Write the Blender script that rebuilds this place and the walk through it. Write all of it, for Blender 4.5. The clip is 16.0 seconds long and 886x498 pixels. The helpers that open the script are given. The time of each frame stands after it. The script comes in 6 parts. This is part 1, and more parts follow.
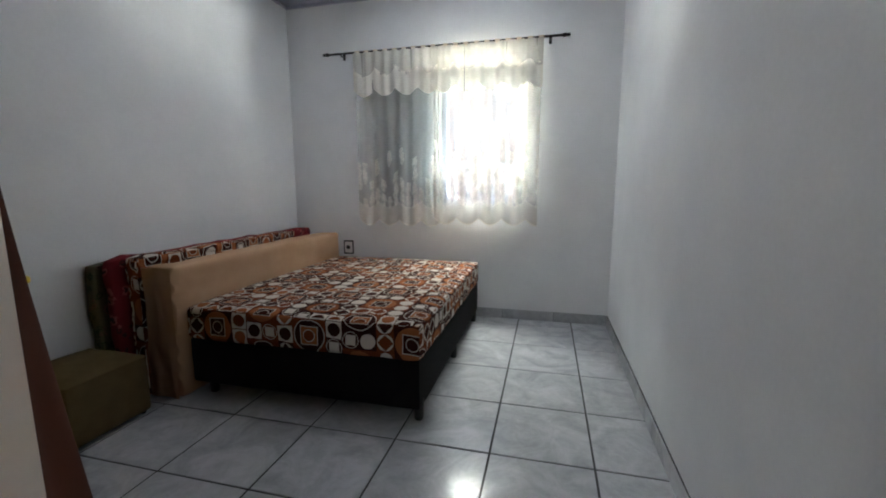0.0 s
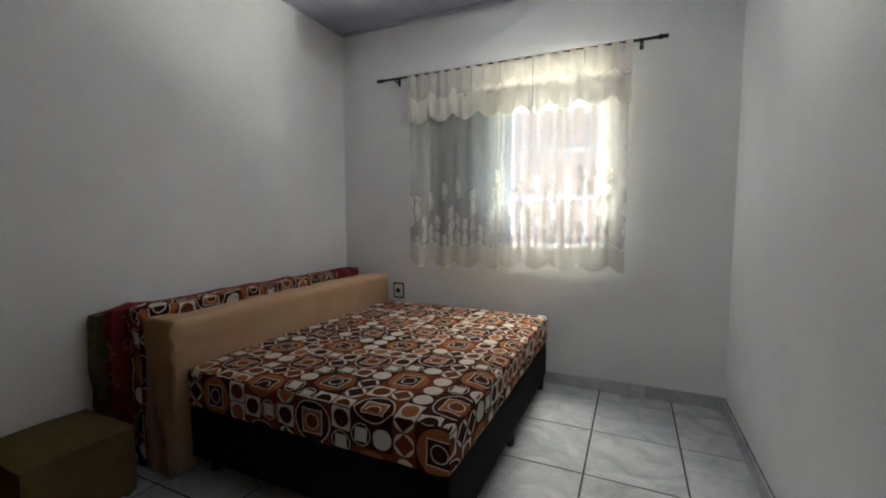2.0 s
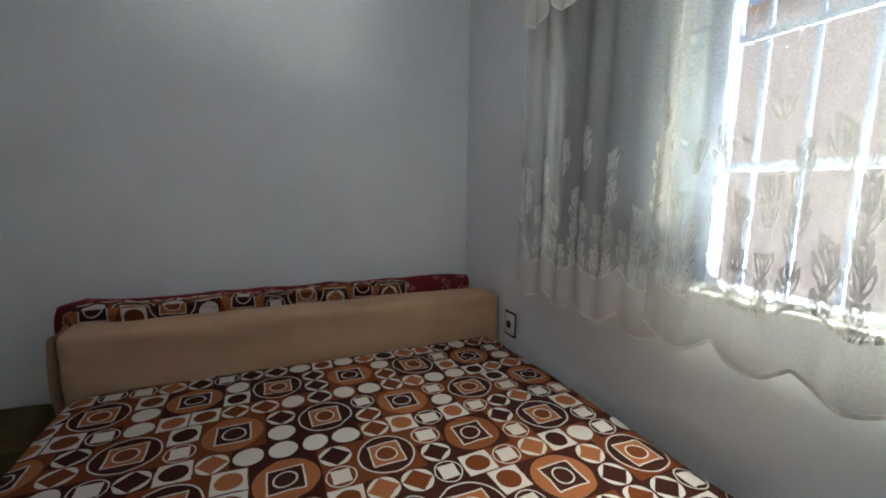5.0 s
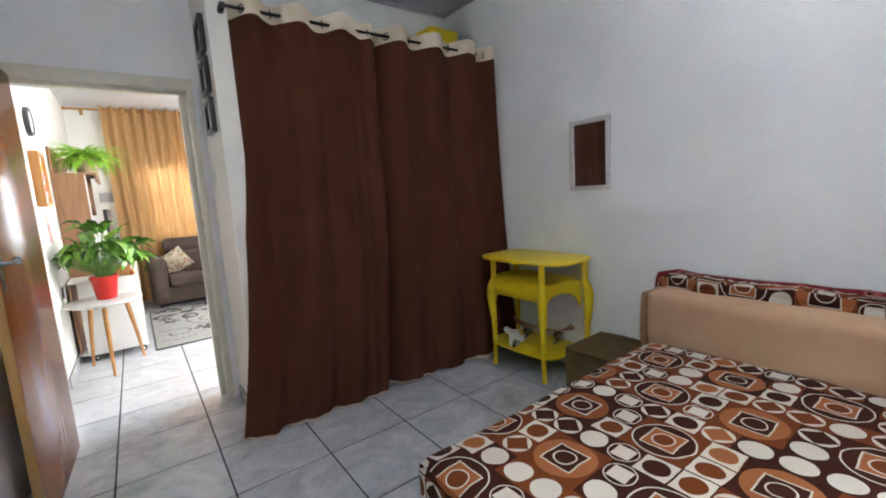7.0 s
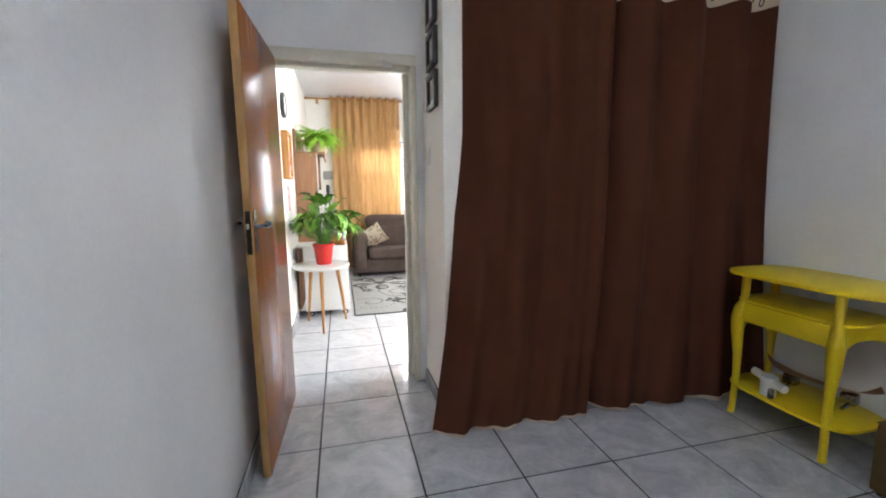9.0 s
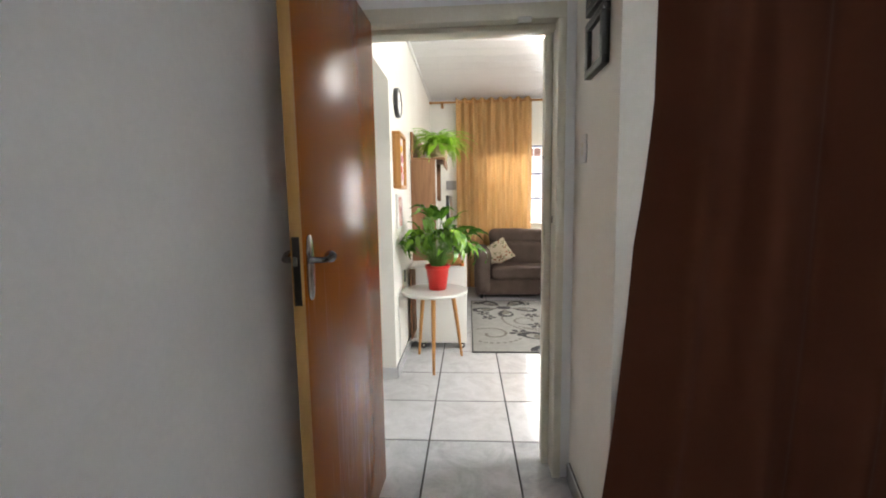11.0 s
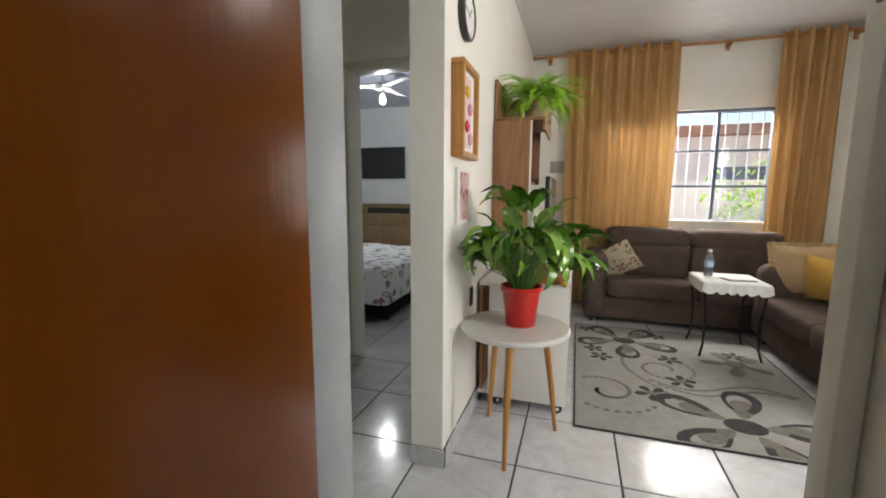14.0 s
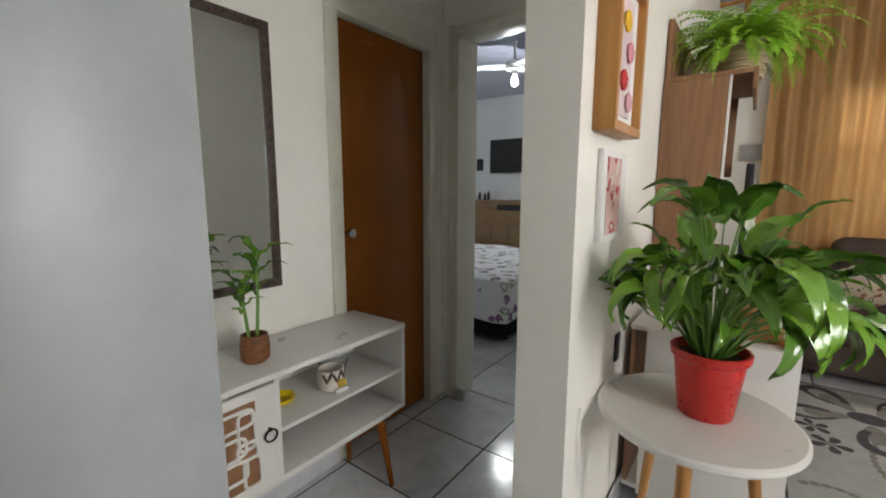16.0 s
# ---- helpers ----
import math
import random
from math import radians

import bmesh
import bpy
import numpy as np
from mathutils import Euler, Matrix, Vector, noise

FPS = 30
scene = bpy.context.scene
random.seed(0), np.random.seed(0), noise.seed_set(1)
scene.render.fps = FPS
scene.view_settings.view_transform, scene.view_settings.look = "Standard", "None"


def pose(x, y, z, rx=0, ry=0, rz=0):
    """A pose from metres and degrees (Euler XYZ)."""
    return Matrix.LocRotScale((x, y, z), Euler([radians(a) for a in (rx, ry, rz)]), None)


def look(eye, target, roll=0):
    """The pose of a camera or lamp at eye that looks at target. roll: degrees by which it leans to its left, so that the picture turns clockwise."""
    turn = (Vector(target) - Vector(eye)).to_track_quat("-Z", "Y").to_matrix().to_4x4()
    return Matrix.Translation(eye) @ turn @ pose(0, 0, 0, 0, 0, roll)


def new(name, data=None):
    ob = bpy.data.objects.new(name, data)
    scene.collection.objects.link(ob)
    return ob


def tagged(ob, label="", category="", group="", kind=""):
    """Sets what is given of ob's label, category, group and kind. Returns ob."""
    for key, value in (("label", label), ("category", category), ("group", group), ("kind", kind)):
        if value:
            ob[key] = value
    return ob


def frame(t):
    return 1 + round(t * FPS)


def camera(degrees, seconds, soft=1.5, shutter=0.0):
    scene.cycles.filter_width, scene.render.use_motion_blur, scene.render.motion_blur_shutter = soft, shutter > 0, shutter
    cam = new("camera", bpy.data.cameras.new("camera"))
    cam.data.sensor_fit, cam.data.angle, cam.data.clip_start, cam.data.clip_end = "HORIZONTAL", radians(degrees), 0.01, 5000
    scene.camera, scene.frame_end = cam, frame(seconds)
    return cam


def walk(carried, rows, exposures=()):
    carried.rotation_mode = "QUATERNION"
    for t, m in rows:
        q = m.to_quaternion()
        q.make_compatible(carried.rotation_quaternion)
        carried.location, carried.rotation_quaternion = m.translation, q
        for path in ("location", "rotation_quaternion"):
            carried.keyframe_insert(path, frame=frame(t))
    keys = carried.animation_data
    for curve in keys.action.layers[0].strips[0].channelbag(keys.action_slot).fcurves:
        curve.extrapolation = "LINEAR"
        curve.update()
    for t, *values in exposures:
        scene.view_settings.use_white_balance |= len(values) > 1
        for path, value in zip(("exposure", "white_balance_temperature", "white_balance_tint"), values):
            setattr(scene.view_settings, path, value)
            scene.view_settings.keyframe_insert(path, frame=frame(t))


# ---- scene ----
cam = camera(93.8, 16.0, soft=1.9)
PATH = [
    (0, (0.81, -0.354, 1.19), (0.33, 1.564, 0.89), -0.1),
    (0.5, (0.812, -0.259, 1.205), (-0.01, 1.538, 0.897), -0.8),
    (1, (0.822, -0.149, 1.228), (-0.204, 1.554, 1.014), -0.3),
    (1.5, (0.819, -0.022, 1.246), (-0.243, 1.665, 1.084), -0.3),
    (2, (0.778, 0.234, 1.239), (-0.053, 2.047, 1.084), -0.0),
    (2.5, (0.794, 0.525, 1.265), (0.103, 2.393, 1.079), -0.8),
    (3, (0.919, 0.923, 1.27), (0.108, 2.74, 1.067), -0.9),
    (3.2, (0.921, 1.059, 1.273), (0.085, 2.861, 1.044), -1.2),
    (5.5, (0.709, 2.311, 1.323), (-1.259, 2.415, 0.981), 0.5),
    (6, (0.793, 2.404, 1.328), (-1.056, 1.734, 0.965), -1.6),
    (6.5, (0.794, 2.487, 1.258), (-0.748, 1.241, 0.993), -3.8),
    (7, (0.809, 2.439, 1.297), (-0.365, 0.843, 1.031), -3.7),
    (7.5, (0.852, 2.385, 1.302), (-0.054, 0.619, 1.054), -2.5),
    (8, (0.868, 2.283, 1.294), (0.103, 0.453, 1.035), -1.8),
    (8.5, (0.895, 2.133, 1.285), (0.256, 0.255, 1.027), -1.2),
    (9, (0.895, 2.011, 1.275), (0.424, 0.087, 0.996), -0.6),
    (9.5, (0.863, 1.829, 1.29), (0.6, -0.138, 1.036), -1.3),
    (12, (0.822, 0.784, 1.264), (1.016, -1.194, 1.046), 0.1),
    (12.5, (0.828, 0.571, 1.255), (1.056, -1.404, 1.033), 0.2),
    (13, (0.793, 0.359, 1.251), (1.186, -1.59, 1.028), -0.3),
    (13.5, (0.791, 0.182, 1.236), (1.353, -1.72, 0.974), -0.4),
    (14, (0.83, -0.045, 1.229), (1.437, -1.932, 0.966), 0.3),
    (14.5, (0.872, -0.207, 1.226), (1.634, -2.031, 0.923), 0.2),
    (15, (0.898, -0.394, 1.243), (1.879, -2.112, 0.949), -0.1),
    (15.5, (0.937, -0.511, 1.237), (2.069, -2.133, 0.936), -0.5),
    (16, (1.008, -0.676, 1.241), (2.19, -2.264, 0.952), 0.1),
]
EXPOSURES = [(0, 0.85, 6500, 10), (1.5, 0.62, 6850, 10), (3.0, 0.4, 7100, 12), (4.3, 0.35, 6850, 11), (5.5, 0.3, 6350, 8), (6.0, 1.85, 6450, 11), (8.0, 1.8, 6400, 11), (9.0, 1.8, 6400, 12), (9.7, 1.75, 6500, 12), (10.8, 1.3, 6900, 11), (12.0, 0.95, 7250, 11), (12.5, 0.85, 7400, 12), (14.5, 0.45, 7000, 12), (16, 0.45, 6950, 12)]
walk(cam, [(t, look(eye, target, roll)) for t, eye, target, roll in PATH], EXPOSURES)

# ---- world and light ----
world = bpy.data.worlds.new("sky_world")
scene.world = world
world.use_nodes = True
wn = world.node_tree
sky = wn.nodes.new("ShaderNodeTexSky")
sky.sky_type, sky.sun_disc = "NISHITA", False
sky.sun_elevation, sky.sun_rotation = radians(62), radians(150)
wn.nodes["Background"].inputs["Strength"].default_value = 0.15
wn.links.new(sky.outputs[0], wn.nodes["Background"].inputs["Color"])


def lamp(name, kind, energy, m, color=(1, 1, 1), **more):
    data = bpy.data.lights.new(name, kind)
    data.energy, data.color = energy, color
    for key in more:
        if key == "size":
            data.shape, data.size, data.size_y = "RECTANGLE", more[key][0], more[key][1]
        if key == "radius":
            data.shadow_soft_size = more[key]
        if key == "angle":
            data.angle = radians(more[key])
    ob = new(name, data)
    ob.matrix_world = m
    return ob


lamp("sun", "SUN", 3.0, look((0, 0, 30), (-7.5, 13, 0)), (1, 0.96, 0.9), angle=0.5)
lamp("sky_above_window_north", "AREA", 270, look((0.35, 3.95, 2.90), (-0.8, 1.4, 1.0)), (0.935, 0.98, 0.905), size=(1.3, 0.6))
# Added lamp hidden below the sill, in place of yard bounce; lifts upper walls.
lamp("yard_bounce_below_window_north", "AREA", 580, look((0.35, 3.78, 0.68), (-0.7, 1.2, 2.4)), (0.935, 0.98, 0.905), size=(0.8, 0.38))
lamp("sky_in_window_north", "AREA", 0.3, look((0.215, 3.50, 1.47), (0.1, 0, 1.42)), (0.96, 0.97, 0.98), size=(0.61, 0.86))
lamp("sky_above_window_south", "AREA", 170, look((-0.2, -5.75, 2.66), (-0.2, -3.6, 0.8)), (0.95, 0.98, 1.0), size=(1.9, 0.8))
lamp("sky_in_window_south", "AREA", 9, look((-0.28, -5.125, 1.55), (-0.1, 0, 1.45)), (0.95, 0.98, 1.0), size=(0.42, 1.0))
# Fill lamp in an added, unseen west opening; brightens hall and corridor.
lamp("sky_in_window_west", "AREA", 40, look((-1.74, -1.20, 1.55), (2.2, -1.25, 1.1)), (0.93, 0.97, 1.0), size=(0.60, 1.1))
lamp("ceiling_bulb_living", "POINT", 3.5, pose(0.24, -2.42, 2.56), (1, 0.97, 0.93), radius=0.11)
lamp("bulb_back_room", "POINT", 24, pose(3.12, -4.76, 2.33), (0.84, 0.94, 1.0), radius=0.05)


# ---- small helpers ----
class Val:
    """A shader value that can be written in plain arithmetic."""

    def __init__(self, tree, socket):
        self.t, self.s = tree, socket

    def op(self, kind, *others, swap=False):
        n = self.t.nodes.new("ShaderNodeMath")
        n.operation = kind
        terms = [self, *others]
        if swap:
            terms.reverse()
        for i, v in enumerate(terms):
            if isinstance(v, Val):
                self.t.links.new(v.s, n.inputs[i])
            else:
                n.inputs[i].default_value = v
        return Val(self.t, n.outputs[0])

    def __add__(self, o): return self.op("ADD", o)
    def __sub__(self, o): return self.op("SUBTRACT", o)
    def __rsub__(self, o): return self.op("SUBTRACT", o, swap=True)
    def __mul__(self, o): return self.op("MULTIPLY", o)
    def __truediv__(self, o): return self.op("DIVIDE", o)
    def __lt__(self, o): return self.op("LESS_THAN", o)
    def __gt__(self, o): return self.op("GREATER_THAN", o)
    def floor(self): return self.op("FLOOR")
    def fract(self): return self.op("FRACT")
    def abs(self): return self.op("ABSOLUTE")
    def max(self, o): return self.op("MAXIMUM", o)
    def min(self, o): return self.op("MINIMUM", o)
    def sqrt(self): return self.op("SQRT")
    def sin(self): return self.op("SINE")
    def mod(self, o): return self.op("FLOORED_MODULO", o)


def mix(tree, fac, a, b):
    """Colour a where fac is 0, b where it is 1."""
    n = tree.nodes.new("ShaderNodeMix")
    n.data_type = "RGBA"
    for sock, v in ((n.inputs[0], fac), (n.inputs[6], a), (n.inputs[7], b)):
        if isinstance(v, Val):
            tree.links.new(v.s, sock)
        elif isinstance(v, bpy.types.NodeSocket):
            tree.links.new(v, sock)
        elif isinstance(v, (int, float)):
            sock.default_value = v
        else:
            sock.default_value = (*v, 1)
    return n.outputs[2]


def place(tree, kind="Object"):
    return tree.nodes.new("ShaderNodeTexCoord").outputs[kind]


def mapped(tree, vec, scale=(1, 1, 1)):
    n = tree.nodes.new("ShaderNodeMapping")
    n.inputs["Scale"].default_value = scale
    tree.links.new(vec, n.inputs["Vector"])
    return n.outputs[0]


def noisy(tree, vec, scale, detail=4, rough=0.55, distort=0.0):
    n = tree.nodes.new("ShaderNodeTexNoise")
    n.inputs["Scale"].default_value, n.inputs["Detail"].default_value = scale, detail
    n.inputs["Roughness"].default_value, n.inputs["Distortion"].default_value = rough, distort
    tree.links.new(vec, n.inputs["Vector"])
    return Val(tree, n.outputs[0])


def ramp(tree, val, *stops):
    n = tree.nodes.new("ShaderNodeValToRGB")
    e = n.color_ramp.elements
    while len(e) < len(stops):
        e.new(0.5)
    for el, (p, c) in zip(e, stops):
        el.position = p
        el.color = (*c, 1) if not isinstance(c, (int, float)) else (c, c, c, 1)
    tree.links.new(val.s, n.inputs[0])
    return n.outputs[0]


def material(name, color=(0.8, 0.8, 0.8), rough=0.5, metal=0.0, **more):
    m = bpy.data.materials.new(name)
    m.use_nodes = True
    b = m.node_tree.nodes["Principled BSDF"]
    b.inputs["Base Color"].default_value = (*color, 1)
    b.inputs["Roughness"].default_value, b.inputs["Metallic"].default_value = rough, metal
    for key, value in more.items():
        b.inputs[key].default_value = value
    return m, m.node_tree, b


def bump(tree, bsdf, val, strength, distance):
    n = tree.nodes.new("ShaderNodeBump")
    n.inputs["Strength"].default_value, n.inputs["Distance"].default_value = strength, distance
    tree.links.new(val.s, n.inputs["Height"])
    tree.links.new(n.outputs[0], bsdf.inputs["Normal"])


def cloth(name, a, b, scale=6.0, fine=450.0, depth=0.0006):
    """Matt woven cloth."""
    m = varied(name, a, b, 0.9, scale, fine, depth)
    m.node_tree.nodes["Principled BSDF"].inputs["Specular IOR Level"].default_value = 0.12
    return m


def varied(name, a, b, rough=0.5, scale=6.0, fine=180.0, depth=0.0006, stretch=(1, 1, 1), metal=0.0, distort=0.0, **more):
    """Colour drifting between a and b at two scales, with a fine relief."""
    m, t, p = material(name, a, rough, metal, **more)
    v = mapped(t, place(t), stretch)
    big, small = noisy(t, v, scale, 5, 0.6, distort), noisy(t, v, fine, 3)
    t.links.new(ramp(t, big * 0.75 + small * 0.25, (0.35, a), (0.65, b)), p.inputs["Base Color"])
    r = small * 0.16 + (rough - 0.08)
    t.links.new((r + (big - 0.5) * 0.12).s, p.inputs["Roughness"])
    bump(t, p, small * 0.6 + big * 0.4, 0.5, depth)
    return m


def veneer(name, a, b):
    """Varnished flush door: soft clouds, faint upright grain, a few scuffs."""
    m, t, p = material(name, a, 0.30, **{"Specular IOR Level": 0.2})
    clouds = noisy(t, mapped(t, place(t), (1.6, 1.6, 0.8)), 1.8, 1, 0.4)
    grain = noisy(t, mapped(t, place(t), (60, 60, 1.2)), 2.0, 3, 0.5)
    t.links.new(ramp(t, clouds * 0.88 + grain * 0.12, (0.30, a), (0.70, b)), p.inputs["Base Color"])
    t.links.new((grain * 0.16 + clouds * 0.12 + 0.10).s, p.inputs["Roughness"])
    ripple = noisy(t, mapped(t, place(t), (40, 40, 3)), 2.0, 3, 0.5)
    bump(t, p, ripple * 0.85 + grain * 0.15, 0.55, 0.0012)
    return m


# ---- materials ----
WALL = varied("wall_paint", (0.785, 0.80, 0.805), (0.87, 0.88, 0.88), 0.55, 1.9, 70, 0.0022)
WALL_CREAM = varied("cream_wall_paint", (0.80, 0.78, 0.71), (0.88, 0.86, 0.80), 0.48, 1.9, 70, 0.0022)
# Grey enamel darkened to put the doorway's shade into the colour.
SHADED_TRIM = varied("shaded_grey_enamel", (0.30, 0.322, 0.327), (0.37, 0.392, 0.397), 0.36, 6, 60, 0.0008)
TRIM = varied("cream_enamel", (0.66, 0.63, 0.52), (0.75, 0.73, 0.63), 0.34, 7, 60, 0.0008)
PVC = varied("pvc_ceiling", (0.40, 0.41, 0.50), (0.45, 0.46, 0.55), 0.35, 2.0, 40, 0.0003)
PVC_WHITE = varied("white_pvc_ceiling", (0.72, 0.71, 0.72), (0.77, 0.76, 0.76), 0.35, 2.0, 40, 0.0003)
GROUT = varied("grout", (0.03, 0.03, 0.033), (0.06, 0.06, 0.06), 0.85, 9, 200, 0.001)
BROWN_CLOTH = cloth("brown_blackout_cloth", (0.066, 0.0220, 0.0115), (0.084, 0.0290, 0.0160), 3, 500, 0.0004)
CREAM_CLOTH = cloth("cream_cloth", (0.58, 0.49, 0.37), (0.66, 0.57, 0.45), 6)
BEIGE_SHEET = cloth("beige_sheet", (0.48, 0.30, 0.18), (0.55, 0.36, 0.225), 5)
BASE_CLOTH = cloth("black_bed_cloth", (0.007, 0.007, 0.008), (0.013, 0.012, 0.013), 8)
OLIVE = cloth("olive_suede", (0.100, 0.070, 0.029), (0.145, 0.104, 0.048), 10)
YELLOW = varied("yellow_enamel", (0.72, 0.51, 0.005), (0.80, 0.60, 0.010), 0.38, 5, 70, 0.0006)
BLACK_METAL = varied("black_metal", (0.012, 0.010, 0.010), (0.03, 0.025, 0.024), 0.38, 20, 200, 0.0003, metal=0.6)
CHROME = varied("brushed_chrome", (0.20, 0.185, 0.165), (0.48, 0.46, 0.43), 0.20, 45, 300, 0.0002, metal=1.0)
DOOR_WOOD = veneer("varnished_door", (0.290, 0.074, 0.0040), (0.385, 0.112, 0.0075))
DOOR_EDGE = varied("door_edge_wood", (0.42, 0.22, 0.06), (0.52, 0.30, 0.10), 0.45, 4, 60, 0.0008, (4, 4, 0.6))
DARK_DOOR = veneer("dark_varnished_door", (0.220, 0.064, 0.0075), (0.280, 0.088, 0.0120))
HONEY = varied("honey_wood", (0.36, 0.15, 0.035), (0.50, 0.24, 0.07), 0.4, 4, 60, 0.0006, (5, 5, 0.6), distort=1.0)
WALNUT = varied("walnut_board", (0.19, 0.085, 0.038), (0.30, 0.150, 0.070), 0.5, 4, 60, 0.0008, (7, 7, 0.6), distort=1.5)
WHITE_LACQUER = varied("white_lacquer", (0.68, 0.66, 0.62), (0.71, 0.69, 0.65), 0.32, 2, 8, 0.00002)
SOFA = cloth("taupe_suede", (0.085, 0.060, 0.050), (0.12, 0.088, 0.074), 7)
GOLD_CLOTH = varied("gold_cloth", (0.60, 0.33, 0.06), (0.70, 0.42, 0.10), 0.75, 8, 350, 0.0006)
TAN_CLOTH = varied("tan_cloth", (0.50, 0.34, 0.18), (0.60, 0.43, 0.25), 0.75, 8, 350, 0.0006)
RED_PLASTIC = varied("red_plastic", (0.52, 0.018, 0.014), (0.60, 0.03, 0.022), 0.3, 6, 80, 0.0003)
SOIL = varied("potting_soil", (0.02, 0.013, 0.008), (0.05, 0.034, 0.02), 0.95, 30, 200, 0.004)
WHITE_PLASTIC = varied("white_plastic", (0.74, 0.74, 0.71), (0.80, 0.80, 0.77), 0.35, 6, 80, 0.0002)
BLACK_PLASTIC = varied("black_plastic", (0.010, 0.010, 0.011), (0.02, 0.02, 0.021), 0.3, 12, 150, 0.0002)
SHUTTER = varied("blue_grey_shutter", (0.19, 0.24, 0.29), (0.24, 0.29, 0.34), 0.5, 6, 80, 0.0005)
STEEL_WHITE = varied("white_steel", (0.55, 0.57, 0.60), (0.65, 0.67, 0.69), 0.4, 8, 80, 0.0005)
STEEL_BLUE = varied("grey_blue_steel", (0.10, 0.13, 0.19), (0.16, 0.19, 0.26), 0.45, 8, 80, 0.0005)
WICKER = varied("wicker", (0.42, 0.32, 0.18), (0.58, 0.47, 0.30), 0.7, 60, 220, 0.003)
PAPER = varied("white_paper", (0.74, 0.72, 0.70), (0.80, 0.78, 0.76), 0.7, 10, 200, 0.0001)
DARK_LINE = varied("dark_pile", (0.03, 0.027, 0.03), (0.055, 0.05, 0.052), 0.95, 20, 500, 0.0012)
GREY_PILE = cloth("taupe_pile", (0.15, 0.138, 0.122), (0.21, 0.195, 0.17), 20, 500, 0.0012)
PALE_PILE = cloth("pale_pile", (0.29, 0.28, 0.262), (0.355, 0.345, 0.32), 12, 500, 0.0012)
MIRROR = material("mirror_glass", (0.88, 0.90, 0.89), 0.015, 1.0)[0]
GLASS = material("clear_glass", (0.95, 0.97, 0.98), 0.02, 0.0, **{"Transmission Weight": 1.0, "IOR": 1.45})[0]
PLASTER_OUT = varied("sunlit_plaster", (0.74, 0.66, 0.62), (0.82, 0.76, 0.73), 0.8, 1.2, 60, 0.002)
CLAY_WALL = varied("pinkish_render", (0.50, 0.44, 0.415), (0.57, 0.51, 0.485), 0.85, 2.5, 60, 0.003)
CONCRETE = varied("yard_concrete", (0.46, 0.44, 0.41), (0.56, 0.54, 0.51), 0.85, 1.2, 60, 0.002)
PINK_ROOF = varied("clay_roof", (0.34, 0.17, 0.12), (0.45, 0.25, 0.18), 0.8, 5, 60, 0.002)


def tile_material(name, lo, hi):
    """Glazed ceramic with soft grey marbling that differs from tile to tile."""
    m, t, p = material(name, hi, 0.16)
    info = t.nodes.new("ShaderNodeObjectInfo")
    shift = t.nodes.new("ShaderNodeVectorMath")
    shift.operation = "MULTIPLY_ADD"
    t.links.new(info.outputs["Random"], shift.inputs[0])
    shift.inputs[1].default_value = (37, 91, 53)
    t.links.new(place(t), shift.inputs[2])
    big = noisy(t, shift.outputs[0], 4.2, 7, 0.62, 1.3)
    vein = noisy(t, shift.outputs[0], 9.0, 5, 0.7, 2.2)
    t.links.new(ramp(t, big * 0.7 + vein * 0.3, (0.36, lo), (0.62, hi)), p.inputs["Base Color"])
    t.links.new((vein * 0.18 + 0.07).s, p.inputs["Roughness"])
    bump(t, p, big, 0.12, 0.0015)
    return m


TILE = tile_material("grey_marbled_tile", (0.36, 0.37, 0.385), (0.56, 0.57, 0.585))
# The same tile, coloured lighter for the brighter light beyond the bedroom doorway.
TILE_LIT = tile_material("lit_marbled_tile", (0.50, 0.50, 0.51), (0.66, 0.66, 0.67))


# ---- mesh helpers ----
def mesh_of(bm, name, mat, smooth=True):
    bmesh.ops.recalc_face_normals(bm, faces=bm.faces)
    me = bpy.data.meshes.new(name)
    bm.to_mesh(me)
    bm.free()
    if smooth:
        me.polygons.foreach_set("use_smooth", [True] * len(me.polygons))
        me.set_sharp_from_angle(angle=radians(38))
    for one in mat if isinstance(mat, (list, tuple)) else [mat]:
        me.materials.append(one)
    return me


def thing(name, bm, mat, label, category, group="", kind="", at=None):
    ob = new(name, mesh_of(bm, name, mat))
    if at is not None:
        ob.matrix_world = at
    return tagged(ob, label, category, group, kind)


def base(name, x, y, z, label, category, group="", turn=0):
    ob = new(name)
    ob.empty_display_size = 0.05
    ob.matrix_world = pose(x, y, z, 0, 0, turn)
    return tagged(ob, label, category, group)


def part(name, bm, mat, parent, label=""):
    ob = new(name, mesh_of(bm, name, mat))
    ob.parent = parent
    return tagged(ob, label)


def add_box(bm, x0, x1, y0, y1, z0, z1, bevel=0.0, seg=2, m=None):
    g = bmesh.ops.create_cube(bm, size=1.0)["verts"]
    for v in g:
        v.co = Vector(((x0 + x1) / 2 + v.co.x * (x1 - x0), (y0 + y1) / 2 + v.co.y * (y1 - y0), (z0 + z1) / 2 + v.co.z * (z1 - z0)))
    if bevel:
        edges = list({e for v in g for e in v.link_edges})
        g = bmesh.ops.bevel(bm, geom=edges, offset=bevel, segments=seg, profile=0.5, affect="EDGES")["verts"]
    if m is not None:
        bmesh.ops.transform(bm, matrix=m, verts=g)
    return g


def box(*a, bevel=0.0, seg=2, m=None):
    bm = bmesh.new()
    add_box(bm, *a, bevel=bevel, seg=seg, m=m)
    return bm


